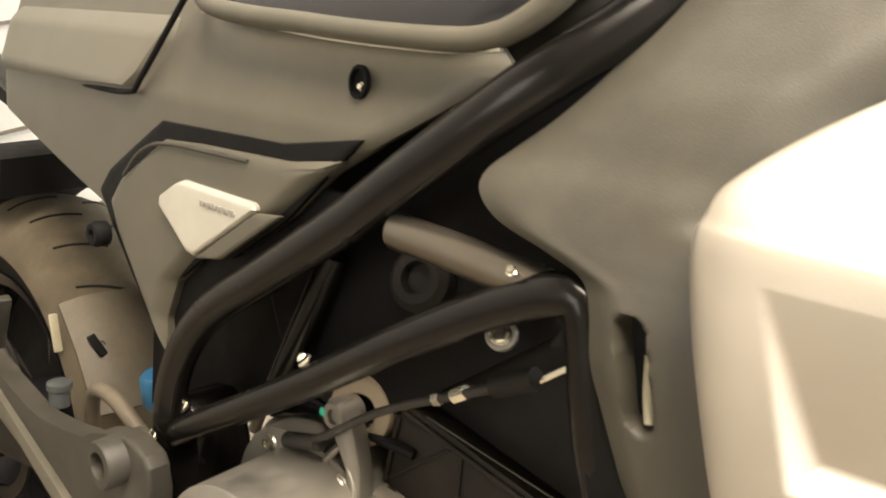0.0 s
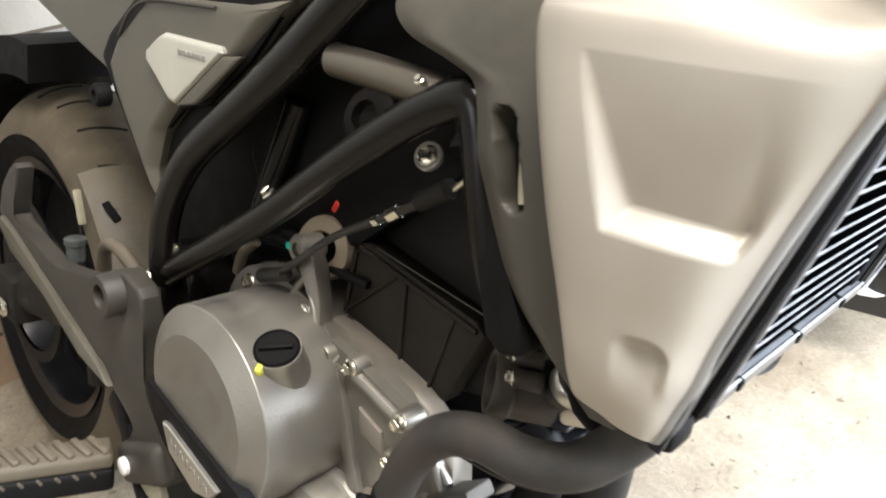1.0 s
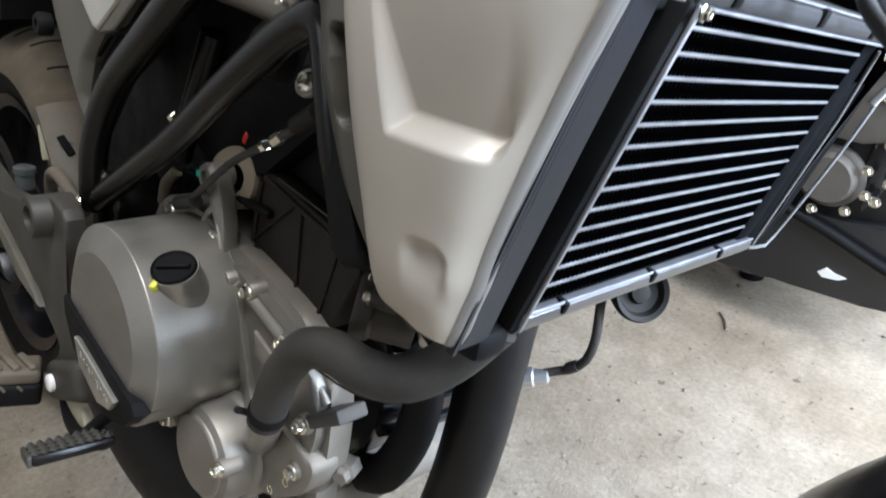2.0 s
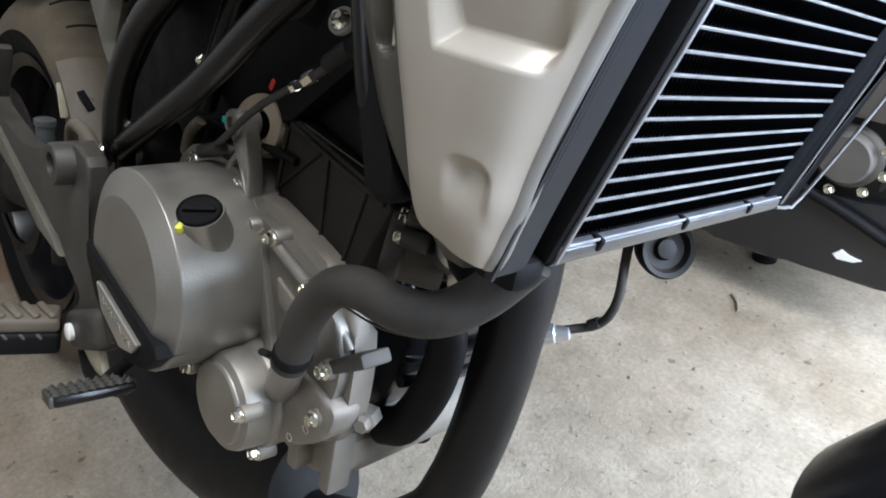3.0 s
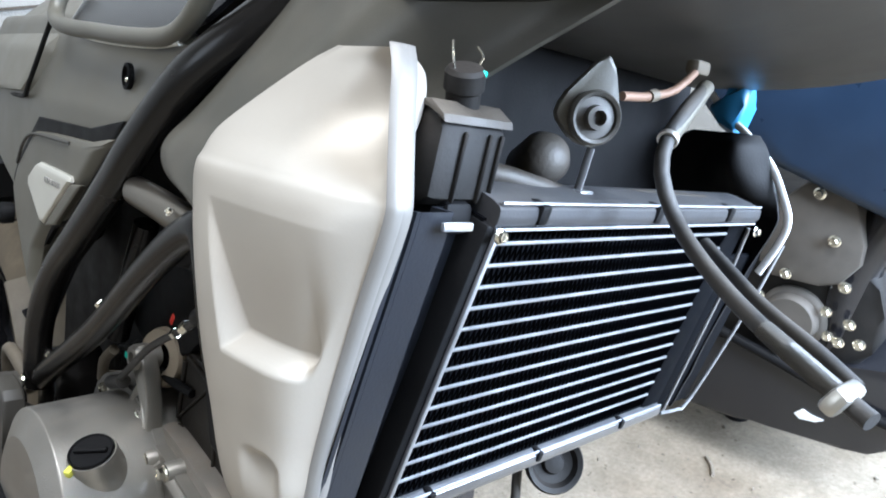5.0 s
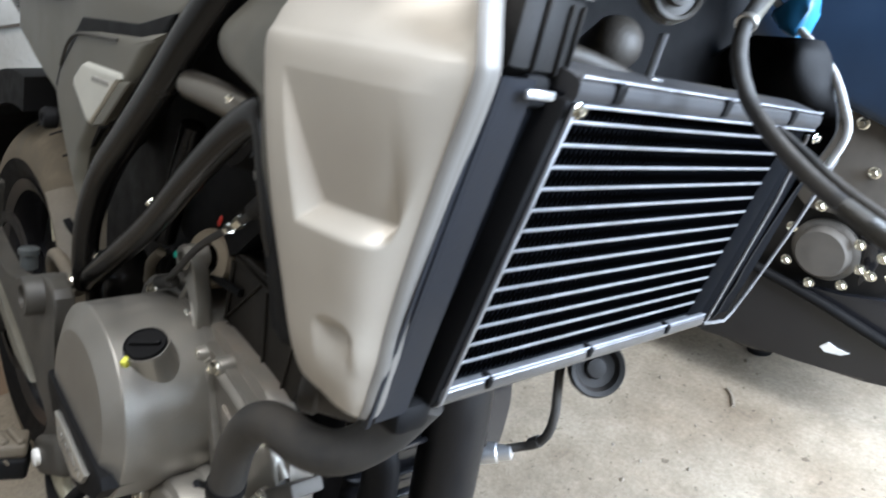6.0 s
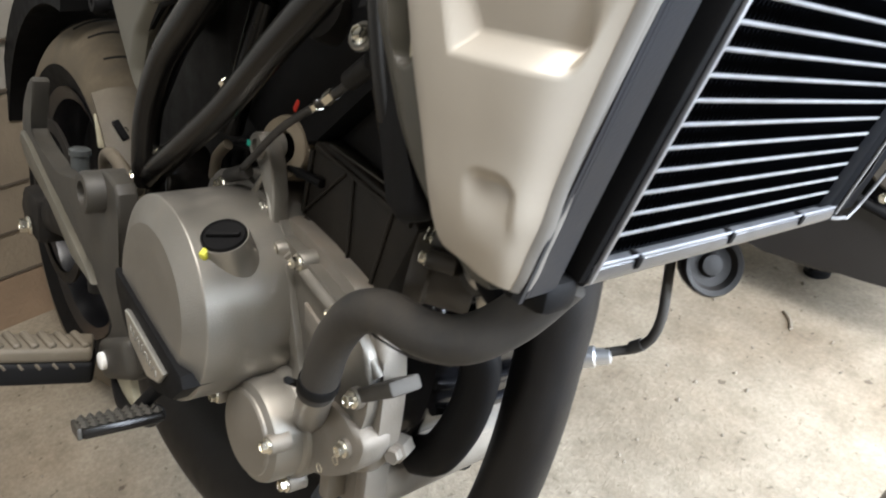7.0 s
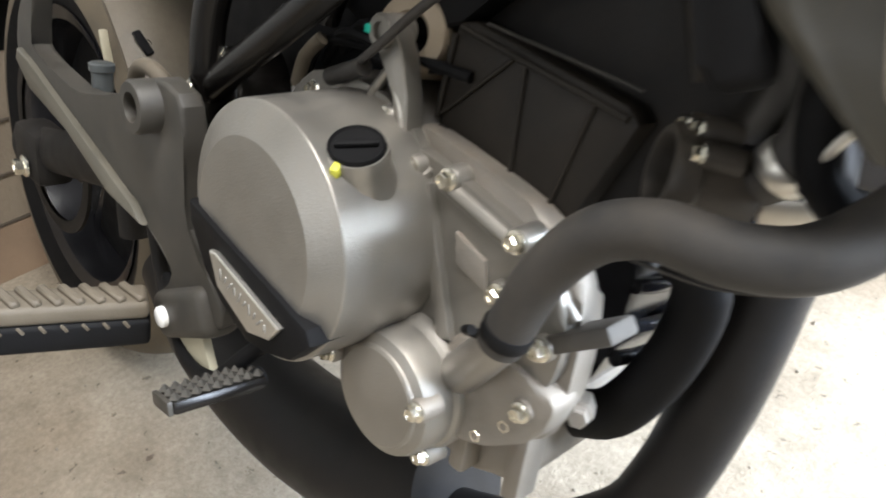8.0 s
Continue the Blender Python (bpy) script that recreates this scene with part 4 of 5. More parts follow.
for k, z in enumerate((0.458, 0.442, 0.418, 0.40)):
    part("rib", tube([(-0.127 + 0.002 * (k % 2), -0.07, z + 0.006), (-0.122, -0.045, z + 0.002), (-0.123, 0.0, z - 0.003), (-0.126, 0.06, z)], 0.0042, 12), M_GLOSS, eng)
for k in range(3):
    part("cylinder_fin", block((0, 0, 0), (0.034, 0.06, 0.0035), 0.001, 1, Matrix.Translation((-0.098, -0.045, 0.494 - 0.013 * k)) @ pose(0, 0, 0, 0, -14, 0)), M_GLOSS, eng)
# Engine grey, darkened in colour for the shade the ledge lies in.
part("case_ledge", block((0, 0, 0), (0.038, 0.022, 0.009), 0.002, 2, Matrix.Translation((-0.119, -0.115, 0.4385)) @ pose(0, 0, 0, 0, -36, 0)), mat("lug_grey_shaded", (0.07, 0.065, 0.058), 0.62, 0.1, 0.15, 50, 0.3, 600, dust=0.3, dustcol=(0.13, 0.105, 0.08)), eng)
part("sump", prism(smooth_poly([(-0.32, 0.36), (-0.15, 0.352), (-0.142, 0.325), (-0.165, 0.295), (-0.30, 0.30)], 2), -0.085, 0.085, 0.008, 3), M_CASE, eng, "bare alloy sump")
for x, z in ((-0.15, 0.332), (-0.19, 0.325)):
    part("sump_fin", block((x, -0.09, z), (0.012, 0.02, 0.05), 0.003), M_CASE, eng)
part("drain_bolt", lathe([(0.0075, -0.01), (0.0075, 0.003), (0.0055, 0.004), (0.0055, 0.009), (0.0045, 0.010), (0, 0.010)], aim((-0.123, -0.096, 0.386), (0.4, -0.8, 0.1)), 6), M_CASE, eng, "dull zinc drain bolt")
# cylinder, head and black box above the crankcase
part("cylinder", prism(smooth_poly([(-0.24, 0.49), (-0.14, 0.47), (-0.09, 0.53), (-0.09, 0.62), (-0.2, 0.64), (-0.25, 0.56)], 2), -0.085, 0.085, 0.008), M_BOX, eng, "black cylinder block")
BX = [(-0.236, 0.551), (-0.227, 0.553), (-0.135, 0.536), (-0.128, 0.53), (-0.15, 0.478), (-0.165, 0.474), (-0.237, 0.494), (-0.243, 0.505)]
M_SHIELD = mat("brown_dusty_plastic", (0.011, 0.0092, 0.007), 0.6, 0.0, 0.25, 40, 0.25, 500, dust=0.13, dustcol=(0.15, 0.12, 0.085), spec=0.25)
box = part("cylinder_shield", prism(BX, -0.101, -0.085, 0.002), M_SHIELD, eng, "dusty brown-black ribbed plastic shield")
for a, b, r in (((-0.232, -0.102, 0.549), (-0.133, -0.102, 0.531), 0.0030), ((-0.238, -0.102, 0.498), (-0.160, -0.102, 0.477), 0.003), ((-0.236, -0.102, 0.545), (-0.241, -0.102, 0.502), 0.003), ((-0.19, -0.102, 0.54), (-0.188, -0.102, 0.487), 0.002),
                ((-0.198, -0.102, 0.541), (-0.238, -0.102, 0.505), 0.002), ((-0.15, -0.102, 0.533), (-0.163, -0.102, 0.48), 0.0022)):
    part("rib", tube([a, b], r * 0.6, 10), M_SHIELD, box)
part("worn_edge", tube([(-0.2150, -0.1040, 0.5540), (-0.1280, -0.1040, 0.5440)], 0.0006, 8, smooth=False), M_COVER, box, "worn edge")
# thermostat ring and connections in front of the cylinder
M_RUST = mat("brown_dusty_casting", (0.030, 0.026, 0.021), 0.55, 0.1, 0.25, 60, 0.4, 500, dust=0.3, dustcol=(0.17, 0.135, 0.095))
TH = aim((-0.088, -0.110, 0.5205), (-0.72, -0.66, 0.10))
th = part("thermostat_housing", lathe([(0.0165, -0.012), (0.0165, 0.010), (0.0185, 0.012), (0.0185, 0.019), (0.0168, 0.0215), (0.0140, 0.0215), (0.0132, 0.018), (0.0128, 0.004), (0, 0.004)], TH, 40), M_RUST, eng, "dusty brown thermostat housing")
# Black disc stands for the shade inside the housing's mouth.
part("housing_mouth_shade", lathe([(0.0126, 0.006), (0.0120, 0.012), (0.0, 0.0125)], TH, 32), M_BLACK, th, "black disc for the shade in the opening")
for a in (40, 75, 120):
    q = TH @ Vector((0.0195 * math.cos(radians(a)), 0.0195 * math.sin(radians(a)), 0.010))
    part("bolt_boss", lathe([(0.0052, -0.010), (0.0048, 0.003), (0.0042, 0.004)], aim(q, (-0.72, -0.66, 0.10)), 16), M_RUST, th)
    bolt(q + Vector((-0.003, -0.003, 0)), th, 0.0030, (-0.72, -0.66, 0.10))
part("outlet_pipe", tube([(-0.088, -0.105, 0.522), (-0.072, -0.108, 0.528), (-0.060, -0.112, 0.545), (-0.060, -0.115, 0.575)], 0.0105, 20), M_RUBBER, th, "black rubber outlet pipe")
part("pipe_clamp", lathe([(0.0112, -0.004), (0.0118, -0.003), (0.0118, 0.003), (0.0112, 0.004)], aim((-0.0655, -0.1095, 0.534), (0.55, -0.15, 0.75)), 28), M_ALLOY, th, "bright band clamp")
part("connector", block((0, 0, 0), (0.026, 0.016, 0.013), 0.003, 2, Matrix.Translation((-0.060, -0.100, 0.519)) @ pose(0, 0, 0, 10, -12, 15)), M_ALLOY, eng, "bright alloy pipe clamp")
part("connector", tube([(-0.052, -0.128, 0.585), (-0.056, -0.127, 0.560), (-0.050, -0.123, 0.536), (-0.038, -0.118, 0.527)], 0.0075, 16), M_BLACK, eng, "black wiring sleeve")
part("connector", tube([(-0.044, -0.131, 0.556), (-0.050, -0.130, 0.545), (-0.054, -0.126, 0.533)], 0.0018, 8), M_ALLOY, eng)
# alloy engine hanger
hg = part("engine_hanger", prism([(-0.272, 0.548), (-0.262, 0.550), (-0.2535, 0.542), (-0.2490, 0.533), (-0.2418, 0.5135), (-0.2390, 0.494), (-0.2400, 0.486), (-0.2470, 0.486), (-0.2475, 0.498),
                                  (-0.2520, 0.511), (-0.2590, 0.524), (-0.2680, 0.533), (-0.2750, 0.539)], -0.1245, -0.113, 0.0015), M_ENGINE, eng, "pale alloy engine hanger")
part("strut", tube([(-0.2615, -0.119, 0.522), (-0.2690, -0.119, 0.513), (-0.2730, -0.119, 0.506), (-0.2680, -0.119, 0.499), (-0.2580, -0.119, 0.493)], 0.0030, 12, flat=1.5), M_ENGINE, hg)
# Bright rib along the inside of the hanger's leg.
part("strut", tube([(-0.2585, -0.1215, 0.523), (-0.2520, -0.1225, 0.514), (-0.2455, -0.1235, 0.505), (-0.2430, -0.1235, 0.496)], 0.0020, 10), M_ALLOY, hg, "bright rib on the hanger")
part("foot", lathe([(0.0085, -0.016), (0.0075, 0.002), (0.0066, 0.003)], aim((-0.2560, -0.122, 0.4985), OUT), 24), M_ENGINE, hg)
bolt((-0.2560, -0.125, 0.4995), hg, 0.0042, OUT, 25)
part("hanger_eye", lathe([(0.0085, -0.016), (0.0085, 0.0015), (0.0078, 0.0025), (0.0046, 0.0025), (0.0042, -0.004), (0, -0.004)], aim((-0.2640, -0.1250, 0.5410), OUT), 28), M_ENGINE, hg)
part("paint_mark", block((-0.2725, -0.1265, 0.5405), (0.0050, 0.003, 0.0045), 0.001), M_GREEN, hg, "green paint mark")
STC = (-0.2620, -0.1030, 0.5390)
M_TAN = mat("tan_dusty_casting", (0.19, 0.155, 0.108), 0.6, 0.2, 0.15, 30, 0.3, 600, dust=0.4)
starter = part("starter_cap", lathe([(0.0215, -0.030), (0.0215, 0.004), (0.0200, 0.0075), (0.0120, 0.0085), (0.0105, 0.0070), (0.0100, -0.006), (0.0, -0.006)], aim(STC, (0.25, -0.93, 0.15)), 40), M_TAN, eng, "dusty tan round end cap")
# The hole's shade, put in as a black disc.
part("cap_mouth_shade", lathe([(0.0098, -0.004), (0.0, -0.004)], aim(STC, (0.25, -0.93, 0.15)), 32), M_BLACK, starter, "black disc for the shade in the opening")
# hose
hose = part("radiator_hose", tube([(-0.1415, -0.146, 0.434), (-0.136, -0.147, 0.448), (-0.126, -0.149, 0.474), (-0.108, -0.150, 0.499), (-0.086, -0.150, 0.5105), (-0.06, -0.149, 0.5125), (-0.04, -0.143, 0.518), (-0.026, -0.131, 0.532), (-0.012, -0.122, 0.556)], 0.0109, 28, 0.004), M_RUBBER, bike, "dusty black rubber radiator hose", 60)
part("hose_clamp", lathe([(0.0114, -0.003), (0.0118, -0.002), (0.0118, 0.003), (0.0114, 0.004)], aim((-0.1385, -0.1465, 0.441), (0.28, -0.05, 0.95)), 32), M_BLACK, hose, "black spring clamp")
part("clamp_ear", tube([(-0.149, -0.152, 0.436), (-0.152, -0.158, 0.439), (-0.146, -0.161, 0.443)], 0.0022, 10), M_BLACK, hose)
part("hose_seam", tube([(-0.095, -0.1545, 0.4985), (-0.062, -0.1535, 0.5012), (-0.04, -0.148, 0.5065)], 0.0006, 6), M_RUBBER, hose)

hose.location = (0.003, 0.001, 0.003)
part("lower_bracket", block((-0.008, -0.138, 0.558), (0.024, 0.020, 0.014), 0.004), M_BLACK, bike, "black bracket under the radiator")

# ---------------------------------------------------------------- exhaust
ex = part("exhaust_header", tube([(-0.13, -0.012, 0.56), (-0.105, -0.015, 0.556), (-0.085, -0.018, 0.535), (-0.0775, -0.02, 0.50), (-0.0780, -0.02, 0.458), (-0.0795, -0.02, 0.415), (-0.0840, -0.02, 0.371), (-0.092, -0.022, 0.325), (-0.108, -0.025, 0.283), (-0.155, -0.03, 0.235), (-0.235, -0.04, 0.198), (-0.34, -0.045, 0.180)], 0.0212, 32), M_PIPE, bike, "matt black exhaust header pipe", 60)
part("collector", tube([(-0.225, -0.035, 0.222), (-0.30, -0.04, 0.188), (-0.42, -0.045, 0.168), (-0.55, -0.04, 0.176), (-0.65, -0.03, 0.22)], 0.050, 28), M_PIPE, ex, "black exhaust collector box")
# Small bright mark at the edge of the header pipe.
part("header_mark", tube([(-0.0775, -0.032, 0.402), (-0.0785, -0.033, 0.397)], 0.0018, 8), M_BRIGHT, ex)
part("coolant_pipe", tube([(-0.105, -0.07, 0.478), (-0.092, -0.068, 0.468), (-0.091, -0.065, 0.445), (-0.1, -0.062, 0.41), (-0.118, -0.06, 0.375), (-0.14, -0.06, 0.36)], 0.014, 20, flat=0.7), M_BLACK, bike, "black coolant pipe", 60)
o2 = part("oxygen_sensor", lathe([(0.009, -0.012), (0.009, 0.006), (0.0078, 0.007), (0.007, 0.02), (0.0058, 0.021), (0.005, 0.03), (0.003, 0.031)], aim((-0.091, 0.016, 0.441), (0.8, 0.5, 0.32)), 20), M_BRIGHT, bike, "bright oxygen sensor on the header")
part("sensor_lead", tube([(-0.070, 0.030, 0.452), (-0.064, 0.036, 0.455), (-0.055, 0.04, 0.461), (-0.047, 0.04, 0.472), (-0.0445, 0.04, 0.488), (-0.048, 0.042, 0.508), (-0.056, 0.048, 0.545)], 0.0032, 12), M_RUBBER, o2, "black sleeved wire")
part("lead_knot", tube([(-0.058, 0.039, 0.4595), (-0.052, 0.04, 0.465)], 0.0042, 12), M_RUBBER, o2)
horn = part("horn", lathe([(0.009, -0.024), (0.017, -0.022), (0.02, -0.014), (0.0225, -0.005), (0.023, 0.0), (0.0215, 0.0025), (0.018, 0.001), (0.0155, -0.004), (0.009, -0.005), (0.0075, -0.001), (0.0, 0.0)], aim((-0.0284, 0.0524, 0.5274), (0.75, -0.55, 0.3)) @ Matrix.Scale(0.84, 4), 44), M_BOX, bike, "round black horn under the radiator")
part("horn_bracket", block((-0.034, 0.058, 0.552), (0.004, 0.012, 0.036), 0.001), M_BLACK, horn)
part("down_stay", tube([(-0.078, 0.0, 0.535), (-0.074, 0.0, 0.508), (-0.070, 0.0, 0.486), (-0.069, 0.0, 0.465)], 0.004, 10, flat=0.5), M_GLOSS, bike, "slim black stay behind the header")

# ---------------------------------------------------------------- rear set: heel guard, peg, brake pedal
RS = new("rear_set")
RS.parent = bike
RS["label"] = "dark grey foot peg bracket with heel guard"
GU = [(-0.652, 0.508), (-0.641, 0.512), (-0.634, 0.507), (-0.652, 0.475), (-0.663, 0.450), (-0.605, 0.447), (-0.545, 0.444), (-0.49, 0.4555), (-0.44, 0.470), (-0.415, 0.486), (-0.39, 0.491), (-0.366, 0.486), (-0.362, 0.46), (-0.366, 0.41), (-0.34, 0.388), (-0.315, 0.374), (-0.32, 0.354), (-0.375, 0.324), (-0.405, 0.318), (-0.412, 0.335),
      (-0.385, 0.352), (-0.376, 0.37), (-0.40, 0.385), (-0.47, 0.392), (-0.56, 0.412), (-0.66, 0.415), (-0.70, 0.433), (-0.712, 0.447), (-0.69, 0.478)]
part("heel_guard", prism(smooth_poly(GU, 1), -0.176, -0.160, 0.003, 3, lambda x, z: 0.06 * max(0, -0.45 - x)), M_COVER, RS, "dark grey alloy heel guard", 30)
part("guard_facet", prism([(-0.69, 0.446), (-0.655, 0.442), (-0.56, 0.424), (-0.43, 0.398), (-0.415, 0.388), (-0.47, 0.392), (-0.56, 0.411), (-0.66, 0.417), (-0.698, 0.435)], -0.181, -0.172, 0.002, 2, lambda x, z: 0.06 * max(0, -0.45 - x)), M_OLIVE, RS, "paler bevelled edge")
part("pivot_boss", lathe([(0.0165, -0.03), (0.0165, 0.0), (0.0150, 0.0025), (0.0092, 0.0025), (0.0088, 0.0), (0.0085, -0.010), (0, -0.010)], aim((-0.402, -0.187, 0.472), OUT), 40), M_COVER, RS)
part("clevis", block((0, 0, 0), (0.075, 0.026, 0.034), 0.008, 3, Matrix.Translation((-0.362, -0.170, 0.347)) @ pose(0, 0, 0, 0, -28, 0)), M_COVER, RS)
part("clevis_pin", lathe([(0.0072, 0), (0.0072, 0.0035), (0.006, 0.0045), (0, 0.0048)], aim((-0.379, -0.1825, 0.338), OUT), 28), M_WHITE, RS, "bright pin head")
pd = Vector((-0.030, -0.085, 0.004)).normalized()
pside = Vector((0.93, -0.35, 0)).normalized()
P0 = Vector((-0.396, -0.188, 0.3365))
PM = Matrix.Translation(P0) @ Matrix((pd, pside, pd.cross(pside))).transposed().to_4x4()
if PM.to_3x3().col[2].z < 0:
    PM = PM @ pose(0, 0, 0, 180, 0, 0)
peg = part("foot_peg", block((0, 0, 0), (0.1, 0.028, 0.013), 0.004, 3, PM @ Matrix.Translation((0.048, 0, 0.006))), M_HUG, RS, "tan worn alloy foot peg")
for k in range(8):
    part("peg_tread", block((0, 0, 0), (0.006, 0.026, 0.005), 0.0015, 1, PM @ Matrix.Translation((0.008 + 0.0118 * k, 0, 0.0135)) @ pose(0, 0, 0, 0, 0, 28)), M_HUG, peg)
rub = part("peg_rubber", block((0, 0, 0), (0.102, 0.03, 0.02), 0.004, 3, PM @ Matrix.Translation((0.048, 0, -0.010))), M_BLACK, peg, "black rubber peg body")
for k in range(8):
    part("tread_cut", block((0, 0, 0), (0.0022, 0.0012, 0.006), 0.0004, 1, PM @ Matrix.Translation((0.012 + 0.0118 * k, 0.0152, -0.002)) @ pose(0, 0, 0, 0, 35, 0)), M_HUG, peg)
    part("tread_cut", block((0, 0, 0), (0.0022, 0.0012, 0.006), 0.0004, 1, PM @ Matrix.Translation((0.012 + 0.0118 * k, -0.0152, -0.002)) @ pose(0, 0, 0, 0, 35, 0)), M_HUG, peg)
ped = part("brake_pedal", tube([(-0.41, -0.165, 0.35), (-0.375, -0.175, 0.318), (-0.34, -0.18, 0.315), (-0.29, -0.182, 0.337), (-0.262, -0.184, 0.36)], 0.006, 14, flat=0.7), M_BLACK, RS, "black forged brake pedal")
part("pedal_arm", tube([(-0.300, -0.188, 0.338), (-0.2766, -0.185, 0.365), (-0.252, -0.178, 0.392)], 0.005, 12, flat=0.7), M_BLACK, ped)
part("pedal_pad", block((0, 0, 0), (0.026, 0.052, 0.008), 0.003, 2, Matrix.Translation((-0.272, -0.206, 0.355)) @ pose(0, 0, 0, 0, -18, -6)), M_FRAME, ped, "dusty studded pedal pad")
PADM = Matrix.Translation((-0.272, -0.206, 0.355)) @ pose(0, 0, 0, 0, -18, -6)
stud = part("pad_stud", lathe([(0.0036, 0), (0.0008, 0.0034), (0, 0.0034)], Matrix(), 4), M_COVER, ped)
stud.matrix_basis = PADM @ Matrix.Translation((-0.008, -0.0225, 0.0038))
for k in range(1, 27):
    share("pad_stud", stud, ped, PADM @ Matrix.Translation((-0.008 + 0.008 * (k % 3), -0.0225 + 0.0056 * (k // 3), 0.0038)))
part("pad_lip", block((0, 0, 0), (0.024, 0.003, 0.008), 0.001, 2, PADM @ Matrix.Translation((0, -0.0265, 0.0005))), M_COVER, ped)
part("toe_plate", prism([(-0.385, 0.33), (-0.345, 0.345), (-0.33, 0.318), (-0.345, 0.298)], -0.176, -0.170, 0.001), M_CREAM, RS, "bare pale metal stay")
part("master_cylinder", lathe([(0.013, 0), (0.013, 0.05), (0.010, 0.055), (0.010, 0.075), (0.006, 0.08)], aim((-0.52, -0.14, 0.33), (-0.1, 0, 1)), 24), M_BOX, RS, "black rear brake cylinder")
part("stay", tube([(-0.50, -0.14, 0.41), (-0.44, -0.15, 0.30), (-0.41, -0.16, 0.32)], 0.007, 12), M_BOX, RS)
part("brake_hose", tube([(-0.53, -0.13, 0.41), (-0.52, -0.135, 0.46), (-0.48, -0.14, 0.475), (-0.44, -0.135, 0.455)], 0.006, 12), M_HUG, RS, "dusty brake hose")
part("fluid_pot", lathe([(0.008, 0), (0.008, 0.014), (0.0095, 0.015), (0.0095, 0.02), (0.008, 0.021), (0, 0.021)], aim((-0.55, -0.148, 0.443), (0, 0, 1)), 28), mat("cloudy_plastic", (0.055, 0.06, 0.06), 0.35, 0.0, 0.1, 30, 0.05, 400), RS, "cloudy brake fluid pot")

# ---------------------------------------------------------------- rear wheel, swingarm, mud flap
rw = wheel("rear_wheel", (-0.876, 0.0, 0.274), 0.270, 0.15, bike, M_TYRE, "rear wheel with a dusty tyre")
gm = aim((-0.876, 0.0, 0.274), OUT)
for k in range(26):
    for s in (-1, 1):
        a0 = 2 * math.pi * (k + (0.5 if s > 0 else 0)) / 26
        pts = []
        for q in range(5):
            f = q / 4
            a = a0 + 0.10 * f
            h = s * (0.008 + 0.045 * f)
            rr = 0.270 - 0.063 + 0.063 * math.sqrt(max(0, 1 - (h / 0.075) ** 2)) + 0.0006
            pts.append(gm @ Vector((rr * math.cos(a), rr * math.sin(a), h)))
        if pts[0].z > 0.2:
            part("tread_groove", tube(pts, 0.0016, 6, 0.012), M_BOX, rw)
part("swingarm", tube([(-0.40, -0.10, 0.40), (-0.6, -0.118, 0.36), (-0.86, -0.12, 0.30)], 0.024, 16, flat=0.6), M_BOX, bike, "black rear swingarm", 60)
part("swingarm", tube([(-0.40, 0.10, 0.40), (-0.6, 0.118, 0.36), (-0.86, 0.12, 0.30)], 0.024, 16, flat=0.6), M_BOX, bike, "black rear swingarm", 60)
part("caliper", block((-0.80, -0.12, 0.31), (0.07, 0.04, 0.06), 0.01), M_BOX, bike, "black rear brake caliper")
bolt((-0.79, -0.142, 0.30), bike, 0.009)
part("brake_disc", lathe([(0.095, -0.002), (0.11, -0.002), (0.11, 0.002), (0.095, 0.002)], aim((-0.85, -0.095, 0.305), OUT), 56, False), M_BOX, bike, "rear brake disc")
rows = []
for k in range(17):
    a = radians(24 + 20 * k / 16)
    row = []
    for q in range(13):
        v = q / 12
        edge = 0.012 * (max(0, abs(v - 0.5) * 2 - 0.7) / 0.3) ** 2
        rr = 0.325 - edge - 0.01 * (k / 16 - 0.4)
        row.append(Vector((-0.855 + rr * math.cos(a), -0.112 + 0.19 * v, 0.285 + rr * math.sin(a))))
    rows.append(row)
hb = bmesh.new()
g1 = [[hb.verts.new(p) for p in r] for r in rows]
g2 = [[hb.verts.new(p - Vector((0.003, 0, 0.003))) for p in r] for r in rows]
for g in (g1, g2):
    for a in range(16):
        for b in range(12):
            hb.faces.new((g[a][b], g[a][b + 1], g[a + 1][b + 1], g[a + 1][b]))
for b in range(12):
    for r in (0, 16):
        hb.faces.new((g1[r][b], g1[r][b + 1], g2[r][b + 1], g2[r][b]))
for a in range(16):
    for c in (0, 12):
        hb.faces.new((g1[a][c], g1[a + 1][c], g2[a + 1][c], g2[a][c]))
rf = []
for k in range(21):
    a = radians(82 + 84 * k / 20)
    rf.append([Vector((-0.876 + (0.292 - 0.010 * abs(q - 4) / 4) * math.cos(a), -0.085 + 0.17 * q / 8, 0.274 + (0.292 - 0.010 * abs(q - 4) / 4) * math.sin(a))) for q in range(9)])
fb2 = bmesh.new()
ga = [[fb2.verts.new(p) for p in r] for r in rf]
gb2 = [[fb2.verts.new(p + (p - Vector((-0.876, p.y, 0.274))).normalized() * 0.045) for p in r] for r in rf]
for g in (ga, gb2):
    for a in range(20):
        for c in range(8):
            fb2.faces.new((g[a][c], g[a][c + 1], g[a + 1][c + 1], g[a + 1][c]))
for a in range(20):
    for c in (0, 8):
        fb2.faces.new((ga[a][c], ga[a + 1][c], gb2[a + 1][c], gb2[a][c]))
for c in range(8):
    for r in (0, 20):
        fb2.faces.new((ga[r][c], ga[r][c + 1], gb2[r][c + 1], gb2[r][c]))
part("rear_fender", fb2, M_BLACK, bike, "black rear fender over the tyre", 50)
mf = part("mud_guard", hb, M_HUG, bike, "tan dusty mud guard ahead of the rear tyre", 50)
